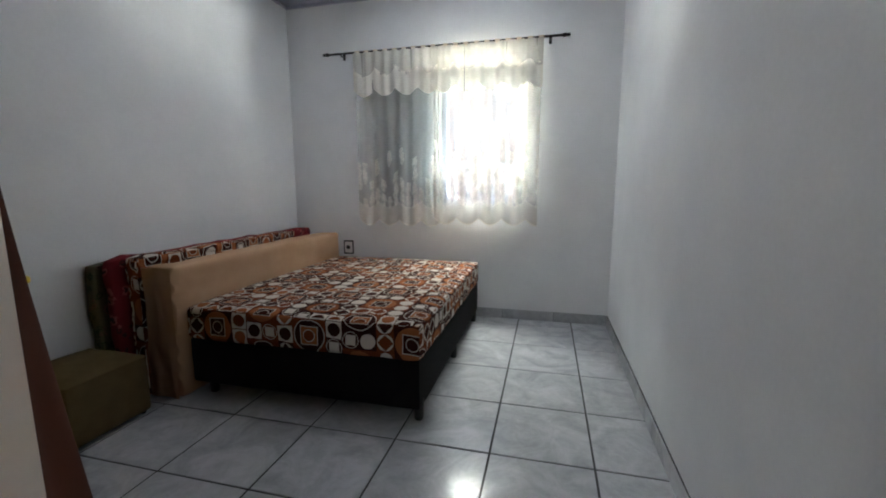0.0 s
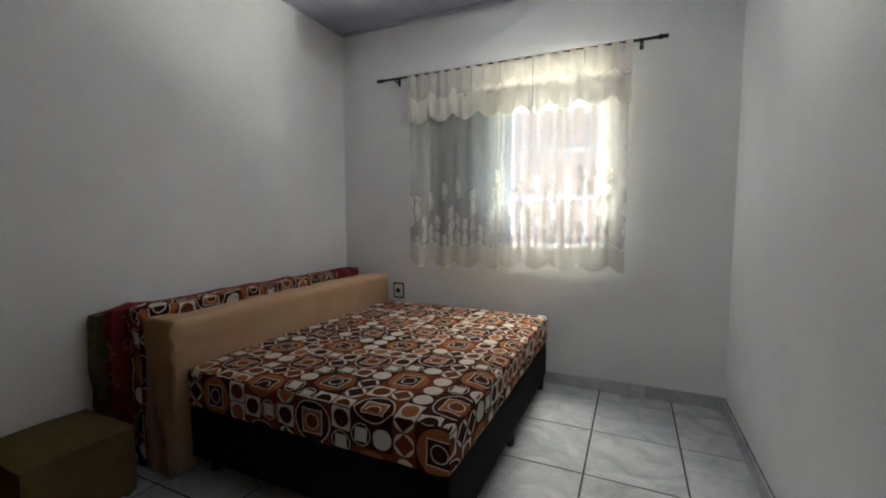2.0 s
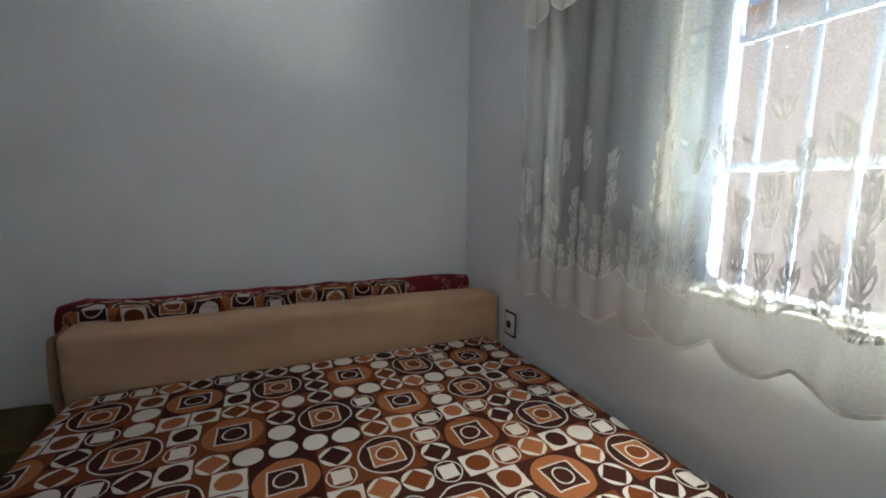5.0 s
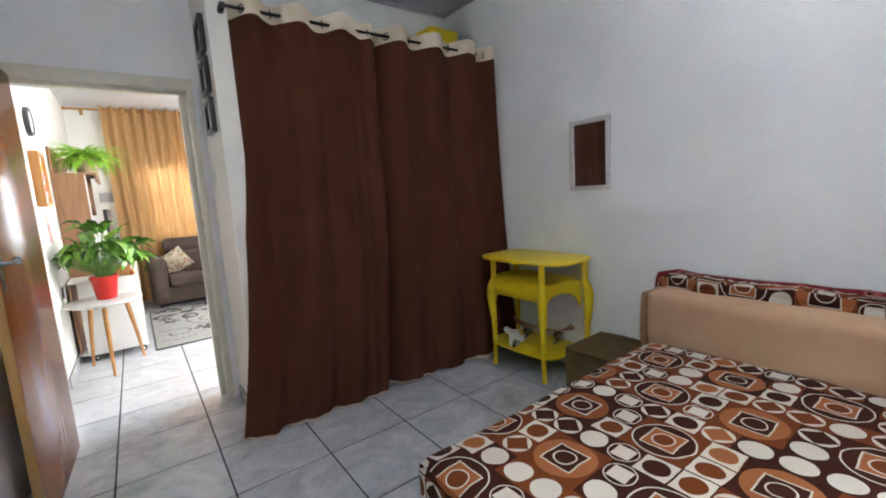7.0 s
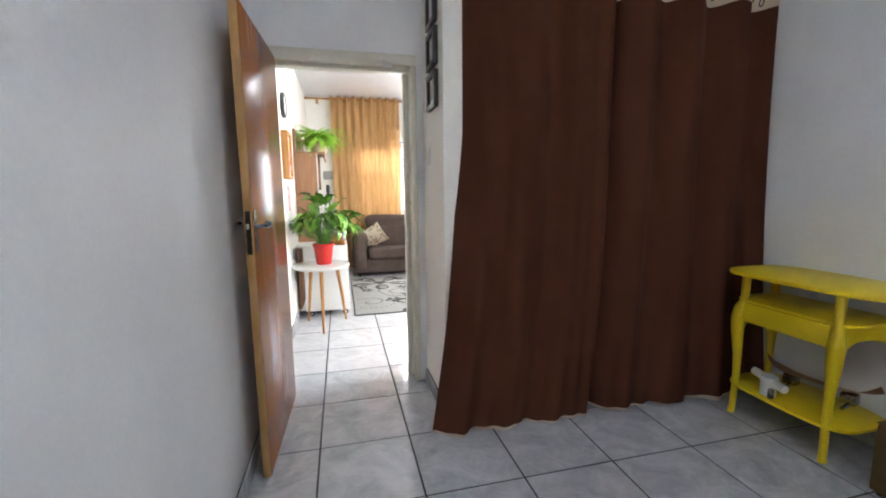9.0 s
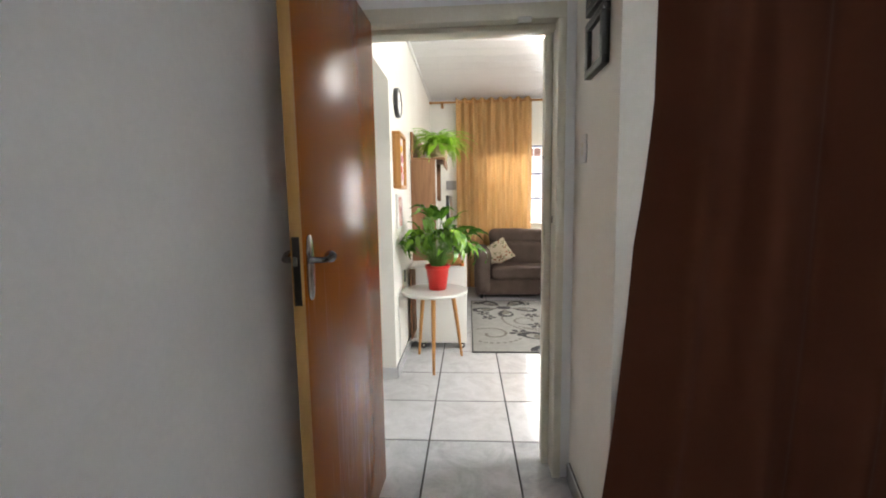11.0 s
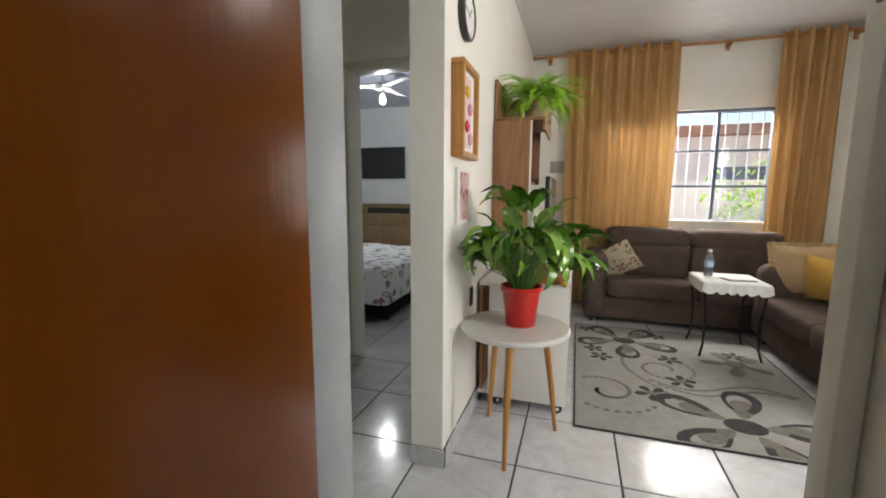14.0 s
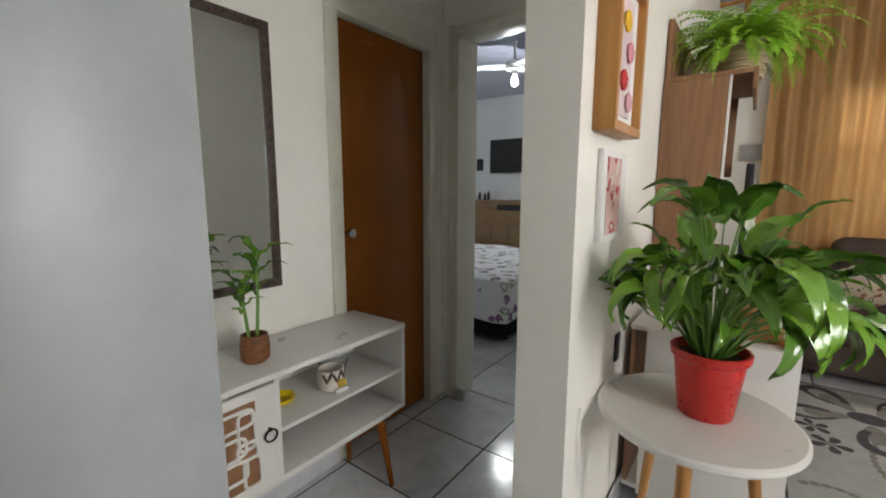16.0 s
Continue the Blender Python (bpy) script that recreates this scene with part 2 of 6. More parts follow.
def add_tube(bm, points, radii, sides=10, caps=True):
    """A round bar through points."""
    points = [Vector(p) for p in points]
    if isinstance(radii, (int, float)):
        radii = [radii] * len(points)
    rings = []
    side = None
    for i, p in enumerate(points):
        d = (points[min(i + 1, len(points) - 1)] - points[max(i - 1, 0)]).normalized()
        ref = side if side is not None else (Vector((0, 0, 1)) if abs(d.z) < 0.9 else Vector((1, 0, 0)))
        u = (ref - d * ref.dot(d)).normalized()
        side = u
        w = d.cross(u)
        rings.append([bm.verts.new(p + (u * math.cos(a) + w * math.sin(a)) * radii[i]) for a in [2 * math.pi * k / sides for k in range(sides)]])
    for a, b in zip(rings, rings[1:]):
        for k in range(sides):
            bm.faces.new((a[k], a[(k + 1) % sides], b[(k + 1) % sides], b[k]))
    if caps:
        bm.faces.new(rings[0][::-1])
        bm.faces.new(rings[-1])


def tube(points, radii, sides=10):
    bm = bmesh.new()
    add_tube(bm, points, radii, sides)
    return bm


def add_lathe(bm, profile, x=0, y=0, z=0, sides=32, facet=None):
    """A turned body from (radius, height) pairs."""
    rings = []
    for r, h in profile:
        rings.append([bm.verts.new((x + r * math.cos(2 * math.pi * k / sides), y + r * math.sin(2 * math.pi * k / sides), z + h)) for k in range(sides)])
    for a, b in zip(rings, rings[1:]):
        for k in range(sides):
            bm.faces.new((a[k], a[(k + 1) % sides], b[(k + 1) % sides], b[k]))
    bm.faces.new(rings[0][::-1])
    bm.faces.new(rings[-1])


def lathe(profile, x=0, y=0, z=0, sides=32):
    bm = bmesh.new()
    add_lathe(bm, profile, x, y, z, sides)
    return bm


def grid(nu, nv, fn, bm=None):
    """A sheet: fn(u, v) with u, v from 0 to 1."""
    bm = bm or bmesh.new()
    uv = bm.loops.layers.uv.verify()
    vs = [[bm.verts.new(fn(i / nu, j / nv)) for j in range(nv + 1)] for i in range(nu + 1)]
    for i in range(nu):
        for j in range(nv):
            f = bm.faces.new((vs[i][j], vs[i + 1][j], vs[i + 1][j + 1], vs[i][j + 1]))
            for loop, (a, b) in zip(f.loops, ((i, j), (i + 1, j), (i + 1, j + 1), (i, j + 1))):
                loop[uv].uv = (a / nu, b / nv)
    return bm


def slab(outline, z0, z1, bevel=0.0):
    """A flat board with the given outline."""
    bm = bmesh.new()
    f = bm.faces.new([bm.verts.new((x, y, z0)) for x, y in outline])
    up = bmesh.ops.extrude_face_region(bm, geom=[f])["geom"]
    top = [g for g in up if isinstance(g, bmesh.types.BMVert)]
    for v in top:
        v.co.z = z1
    if bevel:
        bmesh.ops.bevel(bm, geom=[e for e in bm.edges if abs(e.verts[0].co.z - e.verts[1].co.z) < 1e-6], offset=bevel, segments=2, profile=0.5, affect="EDGES")
    return bm


def oval(cx, cy, rx, ry, n=40, power=2.0):
    out = []
    for k in range(n):
        a = 2 * math.pi * k / n
        c, s = math.cos(a), math.sin(a)
        out.append((cx + rx * math.copysign(abs(c) ** (2 / power), c), cy + ry * math.copysign(abs(s) ** (2 / power), s)))
    return out


# ---- the large structure ----
def wall(name, boxes, mat, label):
    bm = bmesh.new()
    for b in boxes:
        add_box(bm, *b)
    return thing(name, bm, mat, label, "wall", kind="structure")


XW, XE, YN, YD, YO, YS, XP, XC = -1.62, 1.347, 3.33, -0.63, -0.79, -4.97, 1.36, 2.44
H1, H2 = 2.845, 2.745
TOP = 3.0
wall("wall_north", [(XW - 0.15, -0.82, YN, YN + 0.15, 0, TOP), (0.57, XE + 0.15, YN, YN + 0.15, 0, TOP), (-0.82, 0.57, YN, YN + 0.15, 0, 1.0), (-0.82, 0.57, YN, YN + 0.15, 2.08, TOP)], WALL, "white painted bedroom wall around the curtained window")
wall("wall_west", [(XW - 0.15, XW, YO, YN, 0, TOP)], WALL, "white painted long bedroom wall behind the bed")
wall("wall_east", [(XE, XE + 0.15, YD, YN, 0, TOP)], WALL, "bare white painted bedroom wall")
wall("wall_door", [(XW, 0.41, YO, YD, 0, TOP), (1.30, XC, YO, YD, 0, TOP), (0.41, 1.30, YO, YD, 2.095, TOP)], WALL, "white painted wall with the bedroom doorway")
wall("wall_closet_wing", [(0.267, 0.367, YD, -0.107, 0, TOP)], WALL_CREAM, "short cream painted wing wall beside the doorway")
wall("wall_living", [(XP, XP + 0.15, YS, -1.70, 0, TOP), (XP, XP + 0.15, -1.70, YO, 2.12, TOP)], WALL_CREAM, "cream painted living room wall with a free corner")
# The opening in this wall is added, out of view, for the fill lamp.
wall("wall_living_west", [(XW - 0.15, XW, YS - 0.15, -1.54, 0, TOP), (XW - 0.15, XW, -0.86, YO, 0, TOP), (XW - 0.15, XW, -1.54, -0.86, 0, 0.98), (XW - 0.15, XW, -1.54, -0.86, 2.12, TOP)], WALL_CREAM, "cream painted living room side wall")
wall("wall_south", [(XW, -1.0, YS - 0.15, YS, 0, TOP), (0.58, XP + 0.15, YS - 0.15, YS, 0, TOP), (-1.0, 0.58, YS - 0.15, YS, 0, 0.95), (-1.0, 0.58, YS - 0.15, YS, 2.09, TOP)], WALL_CREAM, "pale living room wall around the barred window")
wall("wall_corridor", [(XC, XC + 0.15, -1.83, YD, 0, TOP), (XC, XC + 0.15, -2.77, -2.50, 0, TOP), (XC, XC + 0.15, -2.50, -1.83, 2.02, TOP)], WALL_CREAM, "white corridor wall with a mirror and a brown door")
wall("wall_corridor_end", [(XP + 0.15, 1.56, -2.77, -2.60, 0, TOP), (2.37, XC, -2.77, -2.60, 0, TOP), (1.56, 2.37, -2.77, -2.60, 2.09, TOP)], WALL_CREAM, "corridor end wall with the back bedroom doorway")
wall("wall_back_room_north", [(XC + 0.15, 5.0, -2.77, -2.62, 0, TOP)], WALL, "white back bedroom wall beside its doorway")
wall("wall_back_room_south", [(XP + 0.15, 5.0, -7.15, -7.0, 0, TOP)], WALL, "white back bedroom wall with the television")
wall("wall_back_room_east", [(5.0, 5.15, -7.15, -2.62, 0, TOP)], WALL, "white back bedroom side wall")
wall("wall_back_room_west", [(XP, XP + 0.15, -7.15, YS - 0.15, 0, TOP)], WALL, "white back bedroom wall")
wall("wall_bathroom", [(XC + 0.15, 3.2, -1.85, -1.75, 0, TOP), (XC + 0.15, 3.2, -2.62, -2.57, 0, TOP), (3.2, 3.3, -2.62, -1.75, 0, TOP)], WALL, "plain wall closing the space behind the brown door")


def ceiling(name, x0, x1, y0, y1, z, mat, along, label):
    """PVC planks with grooves between them."""
    bm = bmesh.new()
    w = 0.20
    lo, hi = (y0, y1) if along == "x" else (x0, x1)
    k = lo
    while k < hi - 1e-6:
        e = min(k + w, hi)
        if along == "x":
            add_box(bm, x0, x1, k + 0.002, e - 0.002, z, z + 0.01)
        else:
            add_box(bm, k + 0.002, e - 0.002, y0, y1, z, z + 0.01)
        k = e
    add_box(bm, x0, x1, y0, y1, z + 0.006, z + 0.03)
    return thing(name, bm, mat, label, "ceiling", kind="structure")


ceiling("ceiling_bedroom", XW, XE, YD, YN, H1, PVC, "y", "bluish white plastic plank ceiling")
ceiling("ceiling_living", XW, XP, YS, YO, H2, PVC_WHITE, "x", "white plastic plank ceiling with a round lamp")
ceiling("ceiling_corridor", XP + 0.15, XC, -2.60, YO, H2, PVC_WHITE, "x", "white plastic plank corridor ceiling")
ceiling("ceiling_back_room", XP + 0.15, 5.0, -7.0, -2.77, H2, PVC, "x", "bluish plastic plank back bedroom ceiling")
thing("roof", box(XW - 0.15, 5.15, -7.15, YN + 0.15, TOP, TOP + 0.12), CONCRETE, "plain concrete roof slab over the house", "roof", kind="structure")


def cove(name, runs, z, mat):
    bm = bmesh.new()
    for x0, x1, y0, y1 in runs:
        add_box(bm, x0, x1, y0, y1, z - 0.028, z, bevel=0.006)
    return thing(name, bm, mat, "slim plastic moulding along the ceiling edge", "moulding", kind="structure")


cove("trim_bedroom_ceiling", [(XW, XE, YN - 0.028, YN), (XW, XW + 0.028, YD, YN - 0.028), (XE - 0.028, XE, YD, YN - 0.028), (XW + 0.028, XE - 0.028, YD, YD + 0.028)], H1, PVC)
cove("trim_living_ceiling", [(XW, XP, YS, YS + 0.022), (XP - 0.022, XP, YS + 0.022, -1.0)], H2, PVC_WHITE)

floor = thing("floor", box(XW - 0.15, 5.15, -7.15, YN + 0.15, -0.1, -0.003), GROUT, "grey marbled ceramic tile floor with dark joints", "floor", kind="structure")
thing("ground", box(-60, 60, -60, 60, -0.35, -0.12), CONCRETE, "pale concrete yard around the house", "ground", kind="structure")


# ---- patterned materials ----
def cell_random(t, a, b, seed):
    n = t.nodes.new("ShaderNodeTexWhiteNoise")
    n.noise_dimensions = "3D"
    c = t.nodes.new("ShaderNodeCombineXYZ")
    t.links.new(a.s, c.inputs[0])
    t.links.new(b.s, c.inputs[1])
    c.inputs[2].default_value = seed
    t.links.new(c.outputs[0], n.inputs["Vector"])
    return Val(t, n.outputs["Value"])


def uv_axes(t, scale=1.0):
    sep = t.nodes.new("ShaderNodeSeparateXYZ")
    t.links.new(place(t, "UV"), sep.inputs[0])
    return Val(t, sep.outputs[0]) * scale, Val(t, sep.outputs[1]) * scale


DARK, RUST, TAN, CREAM = (0.036, 0.010, 0.007), (0.155, 0.040, 0.012), (0.32, 0.115, 0.042), (0.60, 0.55, 0.48)


def retro_print(name, unit=0.093):
    """Circles, squares and diamonds in browns and cream, in rows of large and small figures."""
    m, t, p = material(name, RUST, 0.9, **{"Specular IOR Level": 0.1})
    v, u = uv_axes(t, 1 / unit)
    wob = noisy(t, place(t), 9, 2)
    u, v = u + (wob - 0.5) * 0.22, v + (wob - 0.5) * 0.18
    row = (v / 3.0).floor()
    u = u + row * 1.5
    cu, cv = (u / 3.0).floor(), row
    lu, lv = u - cu * 3.0, v - cv * 3.0
    pick = cell_random(t, cu, cv, 1)
    swap = (cu + row).mod(2.0)
    # the large figure
    du, dv = lu - 1.0, lv - 1.0
    r = (du * du + dv * dv).sqrt()
    sq = du.abs().max(dv.abs())
    disc = mix(t, swap, DARK, mix(t, pick > 0.6, TAN, (0.22, 0.068, 0.022)))
    core = mix(t, swap, RUST, DARK)
    big = mix(t, r < 0.89, mix(t, swap, CREAM, disc), disc)
    big = mix(t, sq < 0.54, big, CREAM)
    big = mix(t, sq < 0.49, big, mix(t, swap, TAN, DARK))
    big = mix(t, sq < 0.44, big, mix(t, swap, TAN, DARK))
    big = mix(t, r < 0.36, big, CREAM)
    big = mix(t, r < 0.31, big, core)
    # the small figures
    su, sv = u.floor(), v.floor()
    eu, ev = (u - su - 0.5), (v - sv - 0.5)
    er = (eu * eu + ev * ev).sqrt()
    es = eu.abs().max(ev.abs())
    ed = eu.abs() + ev.abs()
    k1, k2, k3 = cell_random(t, su, sv, 2), cell_random(t, su, sv, 3), cell_random(t, su, sv, 4)
    ground = mix(t, k2 > 0.5, DARK, RUST)
    tone = mix(t, k3 > 0.55, mix(t, k3 > 0.28, RUST, TAN), DARK)
    circle = mix(t, er < 0.43, ground, CREAM)
    framed = mix(t, es < 0.47, ground, CREAM)
    framed = mix(t, er < 0.37, framed, tone)
    gem = mix(t, er < 0.47, ground, CREAM)
    gem = mix(t, ed < 0.46, gem, tone)
    block = mix(t, er < 0.47, ground, CREAM)
    block = mix(t, er < 0.43, block, ground)
    block = mix(t, es < 0.29, block, CREAM)
    small = mix(t, k1 > 0.20, circle, framed)
    small = mix(t, k1 > 0.45, small, gem)
    small = mix(t, k1 > 0.80, small, block)
    field = mix(t, cell_random(t, (lu / 2.0).floor() + cu * 3.0, (lv / 2.0).floor() + cv * 3.0, 5) > 0.5, DARK, RUST)
    whole = mix(t, r < 0.94, field, big)
    out = mix(t, (lu.max(lv)) < 2.0, small, whole)
    fine = noisy(t, place(t), 420, 2)
    out = mix(t, (noisy(t, place(t), 5, 4) - 0.3) * 0.28, out, RUST)
    t.links.new(out, p.inputs["Base Color"])
    bump(t, p, fine * 0.4 + noisy(t, place(t), 7, 3) * 0.6, 0.35, 0.006)
    return m


def floral_print(name, ground, petals, leaf, size=0.07):
    m, t, p = material(name, ground, 0.9, **{"Specular IOR Level": 0.1})
    n = t.nodes.new("ShaderNodeTexVoronoi")
    n.inputs["Scale"].default_value = 1 / size
    warp = t.nodes.new("ShaderNodeVectorMath")
    warp.operation = "ADD"
    nz = t.nodes.new("ShaderNodeTexNoise")
    nz.inputs["Scale"].default_value = 22
    sc = t.nodes.new("ShaderNodeVectorMath")
    sc.operation = "SCALE"
    sc.inputs["Scale"].default_value = 0.07
    t.links.new(place(t), nz.inputs["Vector"])
    t.links.new(nz.outputs["Color"], sc.inputs[0])
    t.links.new(place(t), warp.inputs[0])
    t.links.new(sc.outputs[0], warp.inputs[1])
    t.links.new(warp.outputs[0], n.inputs["Vector"])
    d = Val(t, n.outputs["Distance"])
    col = Val(t, n.outputs["Color"])
    base_c = mix(t, d < 0.40, ground, mix(t, col > 0.5, petals, leaf))
    base_c = mix(t, d < 0.20, base_c, mix(t, col > 0.5, leaf, ground))
    base_c = mix(t, noisy(t, place(t), 55, 3) > 0.62, base_c, ground)
    t.links.new(base_c, p.inputs["Base Color"])
    bump(t, p, noisy(t, place(t), 300, 3), 0.4, 0.002)
    return m


PRINT = retro_print("retro_print")
RED_FLORAL = floral_print("red_floral_print", (0.16, 0.018, 0.022), (0.34, 0.10, 0.09), (0.06, 0.02, 0.02))
OLIVE_FLORAL = floral_print("olive_floral_print", (0.11, 0.10, 0.055), (0.17, 0.10, 0.07), (0.05, 0.06, 0.03), 0.05)


def lace_material(name, white, gauze, flower_top):
    """Sheer voile; woven tulips get denser towards the hem. UV is in metres from the bottom edge."""
    m = bpy.data.materials.new(name)
    m.use_nodes = True
    t = m.node_tree
    t.nodes.clear()
    out = t.nodes.new("ShaderNodeOutputMaterial")
    u, v = uv_axes(t)
    wob = noisy(t, place(t), 14, 2)
    cu = u / 0.075
    col = cu.floor()
    vv = v / 0.125 + cell_random(t, col, col, 7) * 2.0
    row = vv.floor()
    eu, ev = cu - col - 0.5 + (wob - 0.5) * 0.5, vv - row - 0.5
    here = cell_random(t, col, row, 8) > (v - 0.12) / flower_top
    def ring(x, y, rx, ry, lean, thick):
        px = (eu - x) + (ev - y) * lean
        py = ev - y
        e = ((px / rx) * (px / rx) + (py / ry) * (py / ry)).sqrt()
        return (e - 1.0).abs() < thick

    cup = ring(0.0, 0.20, 0.19, 0.26, 0.0, 0.26).max(ring(-0.15, 0.18, 0.11, 0.24, 0.35, 0.34)).max(ring(0.15, 0.18, 0.11, 0.24, -0.35, 0.34))
    inner = (eu.abs() < 0.035) * (ev > 0.02) * (ev < 0.30)
    stem = ((eu + ev * 0.1).abs() < 0.05) * (ev < -0.03)
    leaf = ring(-0.2, -0.25, 0.09, 0.24, 0.55, 0.4).max(ring(0.2, -0.22, 0.09, 0.24, -0.55, 0.4))
    fill = (((eu / 0.2) * (eu / 0.2) + ((ev - 0.19) / 0.26) * ((ev - 0.19) / 0.26)) < 1.0) * here * (v < flower_top + 0.1) * (v > 0.16)
    bloom = (cup.max(inner).max(stem).max(leaf)) * here * (v < flower_top + 0.1) * (v > 0.16)
    weave = noisy(t, place(t), 160, 2) * 0.30
    hem = (v < 0.17) * 0.30 + (v < 0.012) * 0.3
    cover = (bloom * 0.42 + fill * 0.10 + hem + gauze + weave - 0.15).min(0.995)
    clear = t.nodes.new("ShaderNodeBsdfTransparent")
    dif = t.nodes.new("ShaderNodeBsdfDiffuse")
    trans = t.nodes.new("ShaderNodeBsdfTranslucent")
    for n in (dif, trans):
        n.inputs["Color"].default_value = (*white, 1)
    half = t.nodes.new("ShaderNodeMixShader")
    half.inputs[0].default_value = 0.012
    t.links.new(dif.outputs[0], half.inputs[1])
    t.links.new(trans.outputs[0], half.inputs[2])
    last = t.nodes.new("ShaderNodeMixShader")
    t.links.new(cover.s, last.inputs[0])
    t.links.new(clear.outputs[0], last.inputs[1])
    t.links.new(half.outputs[0], last.inputs[2])
    t.links.new(last.outputs[0], out.inputs[0])
    return m


LACE = lace_material("lace_voile", (0.78, 0.75, 0.69), 0.37, 0.62)
LACE_VALANCE = lace_material("lace_valance", (0.80, 0.765, 0.68), 0.58, 0.10)


def thin_cloth(name, color, color2, through_share):
    m = bpy.data.materials.new(name)
    m.use_nodes = True
    t = m.node_tree
    p = t.nodes["Principled BSDF"]
    v = mapped(t, place(t), (1, 1, 0.12))
    c = ramp(t, noisy(t, v, 26, 4), (0.35, color), (0.65, color2))
    t.links.new(c, p.inputs["Base Color"])
    p.inputs["Roughness"].default_value = 0.75
    bump(t, p, noisy(t, place(t), 420, 2), 0.35, 0.0015)
    trans = t.nodes.new("ShaderNodeBsdfTranslucent")
    t.links.new(c, trans.inputs["Color"])
    mx = t.nodes.new("ShaderNodeMixShader")
    mx.inputs[0].default_value = through_share
    t.links.new(p.outputs[0], mx.inputs[1])
    t.links.new(trans.outputs[0], mx.inputs[2])
    t.links.new(mx.outputs[0], t.nodes["Material Output"].inputs[0])
    return m


def unfold(bm):
    """UV in metres: tops from above, sides folded down."""
    uv = bm.loops.layers.uv.verify()
    bm.normal_update()
    for f in bm.faces:
        n = f.normal
        for lp in f.loops:
            c = lp.vert.co
            if abs(n.z) >= max(abs(n.x), abs(n.y)):
                lp[uv].uv = (c.x, c.y)
            elif abs(n.x) > abs(n.y):
                lp[uv].uv = (c.x - math.copysign(c.z, n.x), c.y)
            else:
                lp[uv].uv = (c.x, c.y - math.copysign(c.z, n.y))
    return bm


def rumpled(x0, x1, y0, y1, z0, z1, bevel, amp, scale, cuts=7, seed=0.0, seg=3):
    """A soft block: a rounded box whose faces sag and crease."""
    bm = bmesh.new()
    add_box(bm, x0, x1, y0, y1, z0, z1)
    bmesh.ops.subdivide_edges(bm, edges=bm.edges, cuts=cuts, use_grid_fill=True)
    mid = Vector(((x0 + x1) / 2, (y0 + y1) / 2, (z0 + z1) / 2))
    half = Vector(((x1 - x0) / 2, (y1 - y0) / 2, (z1 - z0) / 2))
    for v in bm.verts:
        d = v.co - mid
        inner = Vector([max(-h + bevel, min(h - bevel, c)) for c, h in zip(d, half)])
        off = d - inner
        if off.length > 1e-6:
            n = off.normalized()
            v.co = mid + inner + n * min(bevel, off.length)
            w = v.co * scale + Vector((seed, seed * 2, seed))
            v.co += n * amp * (noise.noise(w) + 0.5 * noise.noise(w * 2.3))
    return bm


# ---- bedroom doorway and door ----
bm = bmesh.new()
add_box(bm, 0.41, 0.445, YO - 0.003, YD + 0.012, 0, 2.03, bevel=0.003)
add_box(bm, 0.445, 0.480, YO + 0.018, YD - 0.092, 0, 2.01, bevel=0.006)
add_box(bm, 1.290, 1.30, YO - 0.003, YD + 0.045, 0, 2.03, bevel=0.003)
add_box(bm, 0.41, 1.30, YO - 0.004, YD + 0.012, 2.03, 2.095, bevel=0.004)
add_box(bm, 0.445, 1.290, YO + 0.045, YD - 0.035, 2.005, 2.03, bevel=0.006)
frame_1 = thing("door_frame_1", bm, TRIM, "cream enamelled door frame with chipped worn edges", "door frame", kind="structure")
part("door_stop", box(1.277, 1.2905, YO - 0.006, YD - 0.015, 0, 2.008, bevel=0.005), SHADED_TRIM, frame_1, "grey stop of the frame, darkened to stand for shade")
part("latch_hole", box(0.4440, 0.4462, -0.710, -0.690, 1.182, 1.212, bevel=0.0005), BLACK_PLASTIC, frame_1, "dark latch hole")
part("latch_tongue", box(0.4445, 0.4474, -0.705, -0.691, 1.192, 1.202, bevel=0.0005), CHROME, frame_1, "worn metal lip in the latch hole")
part("bolt_hole", lathe([(0.009, 0), (0.009, 0.004)], sides=12), BLACK_PLASTIC, frame_1, "dark drilled hole").matrix_world = pose(0.4775, -0.740, 1.478, 0, 90, 0)
part("head_clip", box(0.555, 0.612, -0.618, -0.604, 2.012, 2.036, bevel=0.004), WHITE_PLASTIC, frame_1, "small white plastic clip on the frame head")
for z in (0.28, 1.186, 1.86):
    h = part("hinge", box(1.2875, 1.2915, -0.627, -0.598, z - 0.047, z + 0.047, bevel=0.001), TRIM, frame_1, "painted steel hinge plate")
    # Black backing, slightly larger than the plate, painted as the gap's shade.
    part("hinge_gap", box(1.2890, 1.2902, -0.629, -0.596, z - 0.050, z + 0.050), BLACK_PLASTIC, h, "black backing for the shaded gap round the plate")
    for dz in (-0.03, 0, 0.03):
        o = part("screw", lathe([(0.0038, 0), (0.0038, 0.0008), (0.002, 0.0012)], sides=10), CHROME, h)
        o.matrix_world = pose(1.2875, -0.612 + 0.004 * (dz == 0), z + dz, 0, -90, 0)

LEAF_TURN = -2.4
door = thing("door_1", box(0, 0.034, 0.011, 0.764, 0.012, 2.022, bevel=0.002), DOOR_WOOD, "open varnished orange brown wooden flush door", "door", kind="structure", at=pose(1.216, -0.592, 0, 0, 0, LEAF_TURN))
part("edge_strip", box(0.001, 0.033, 0.7645, 0.768, 0.012, 2.022, bevel=0.001), DOOR_EDGE, door, "raw yellow wood edge strip")
part("lock_case", box(0.007, 0.027, 0.7685, 0.7705, 1.02, 1.20, bevel=0.0005), BLACK_METAL, door, "dark lock face plate")
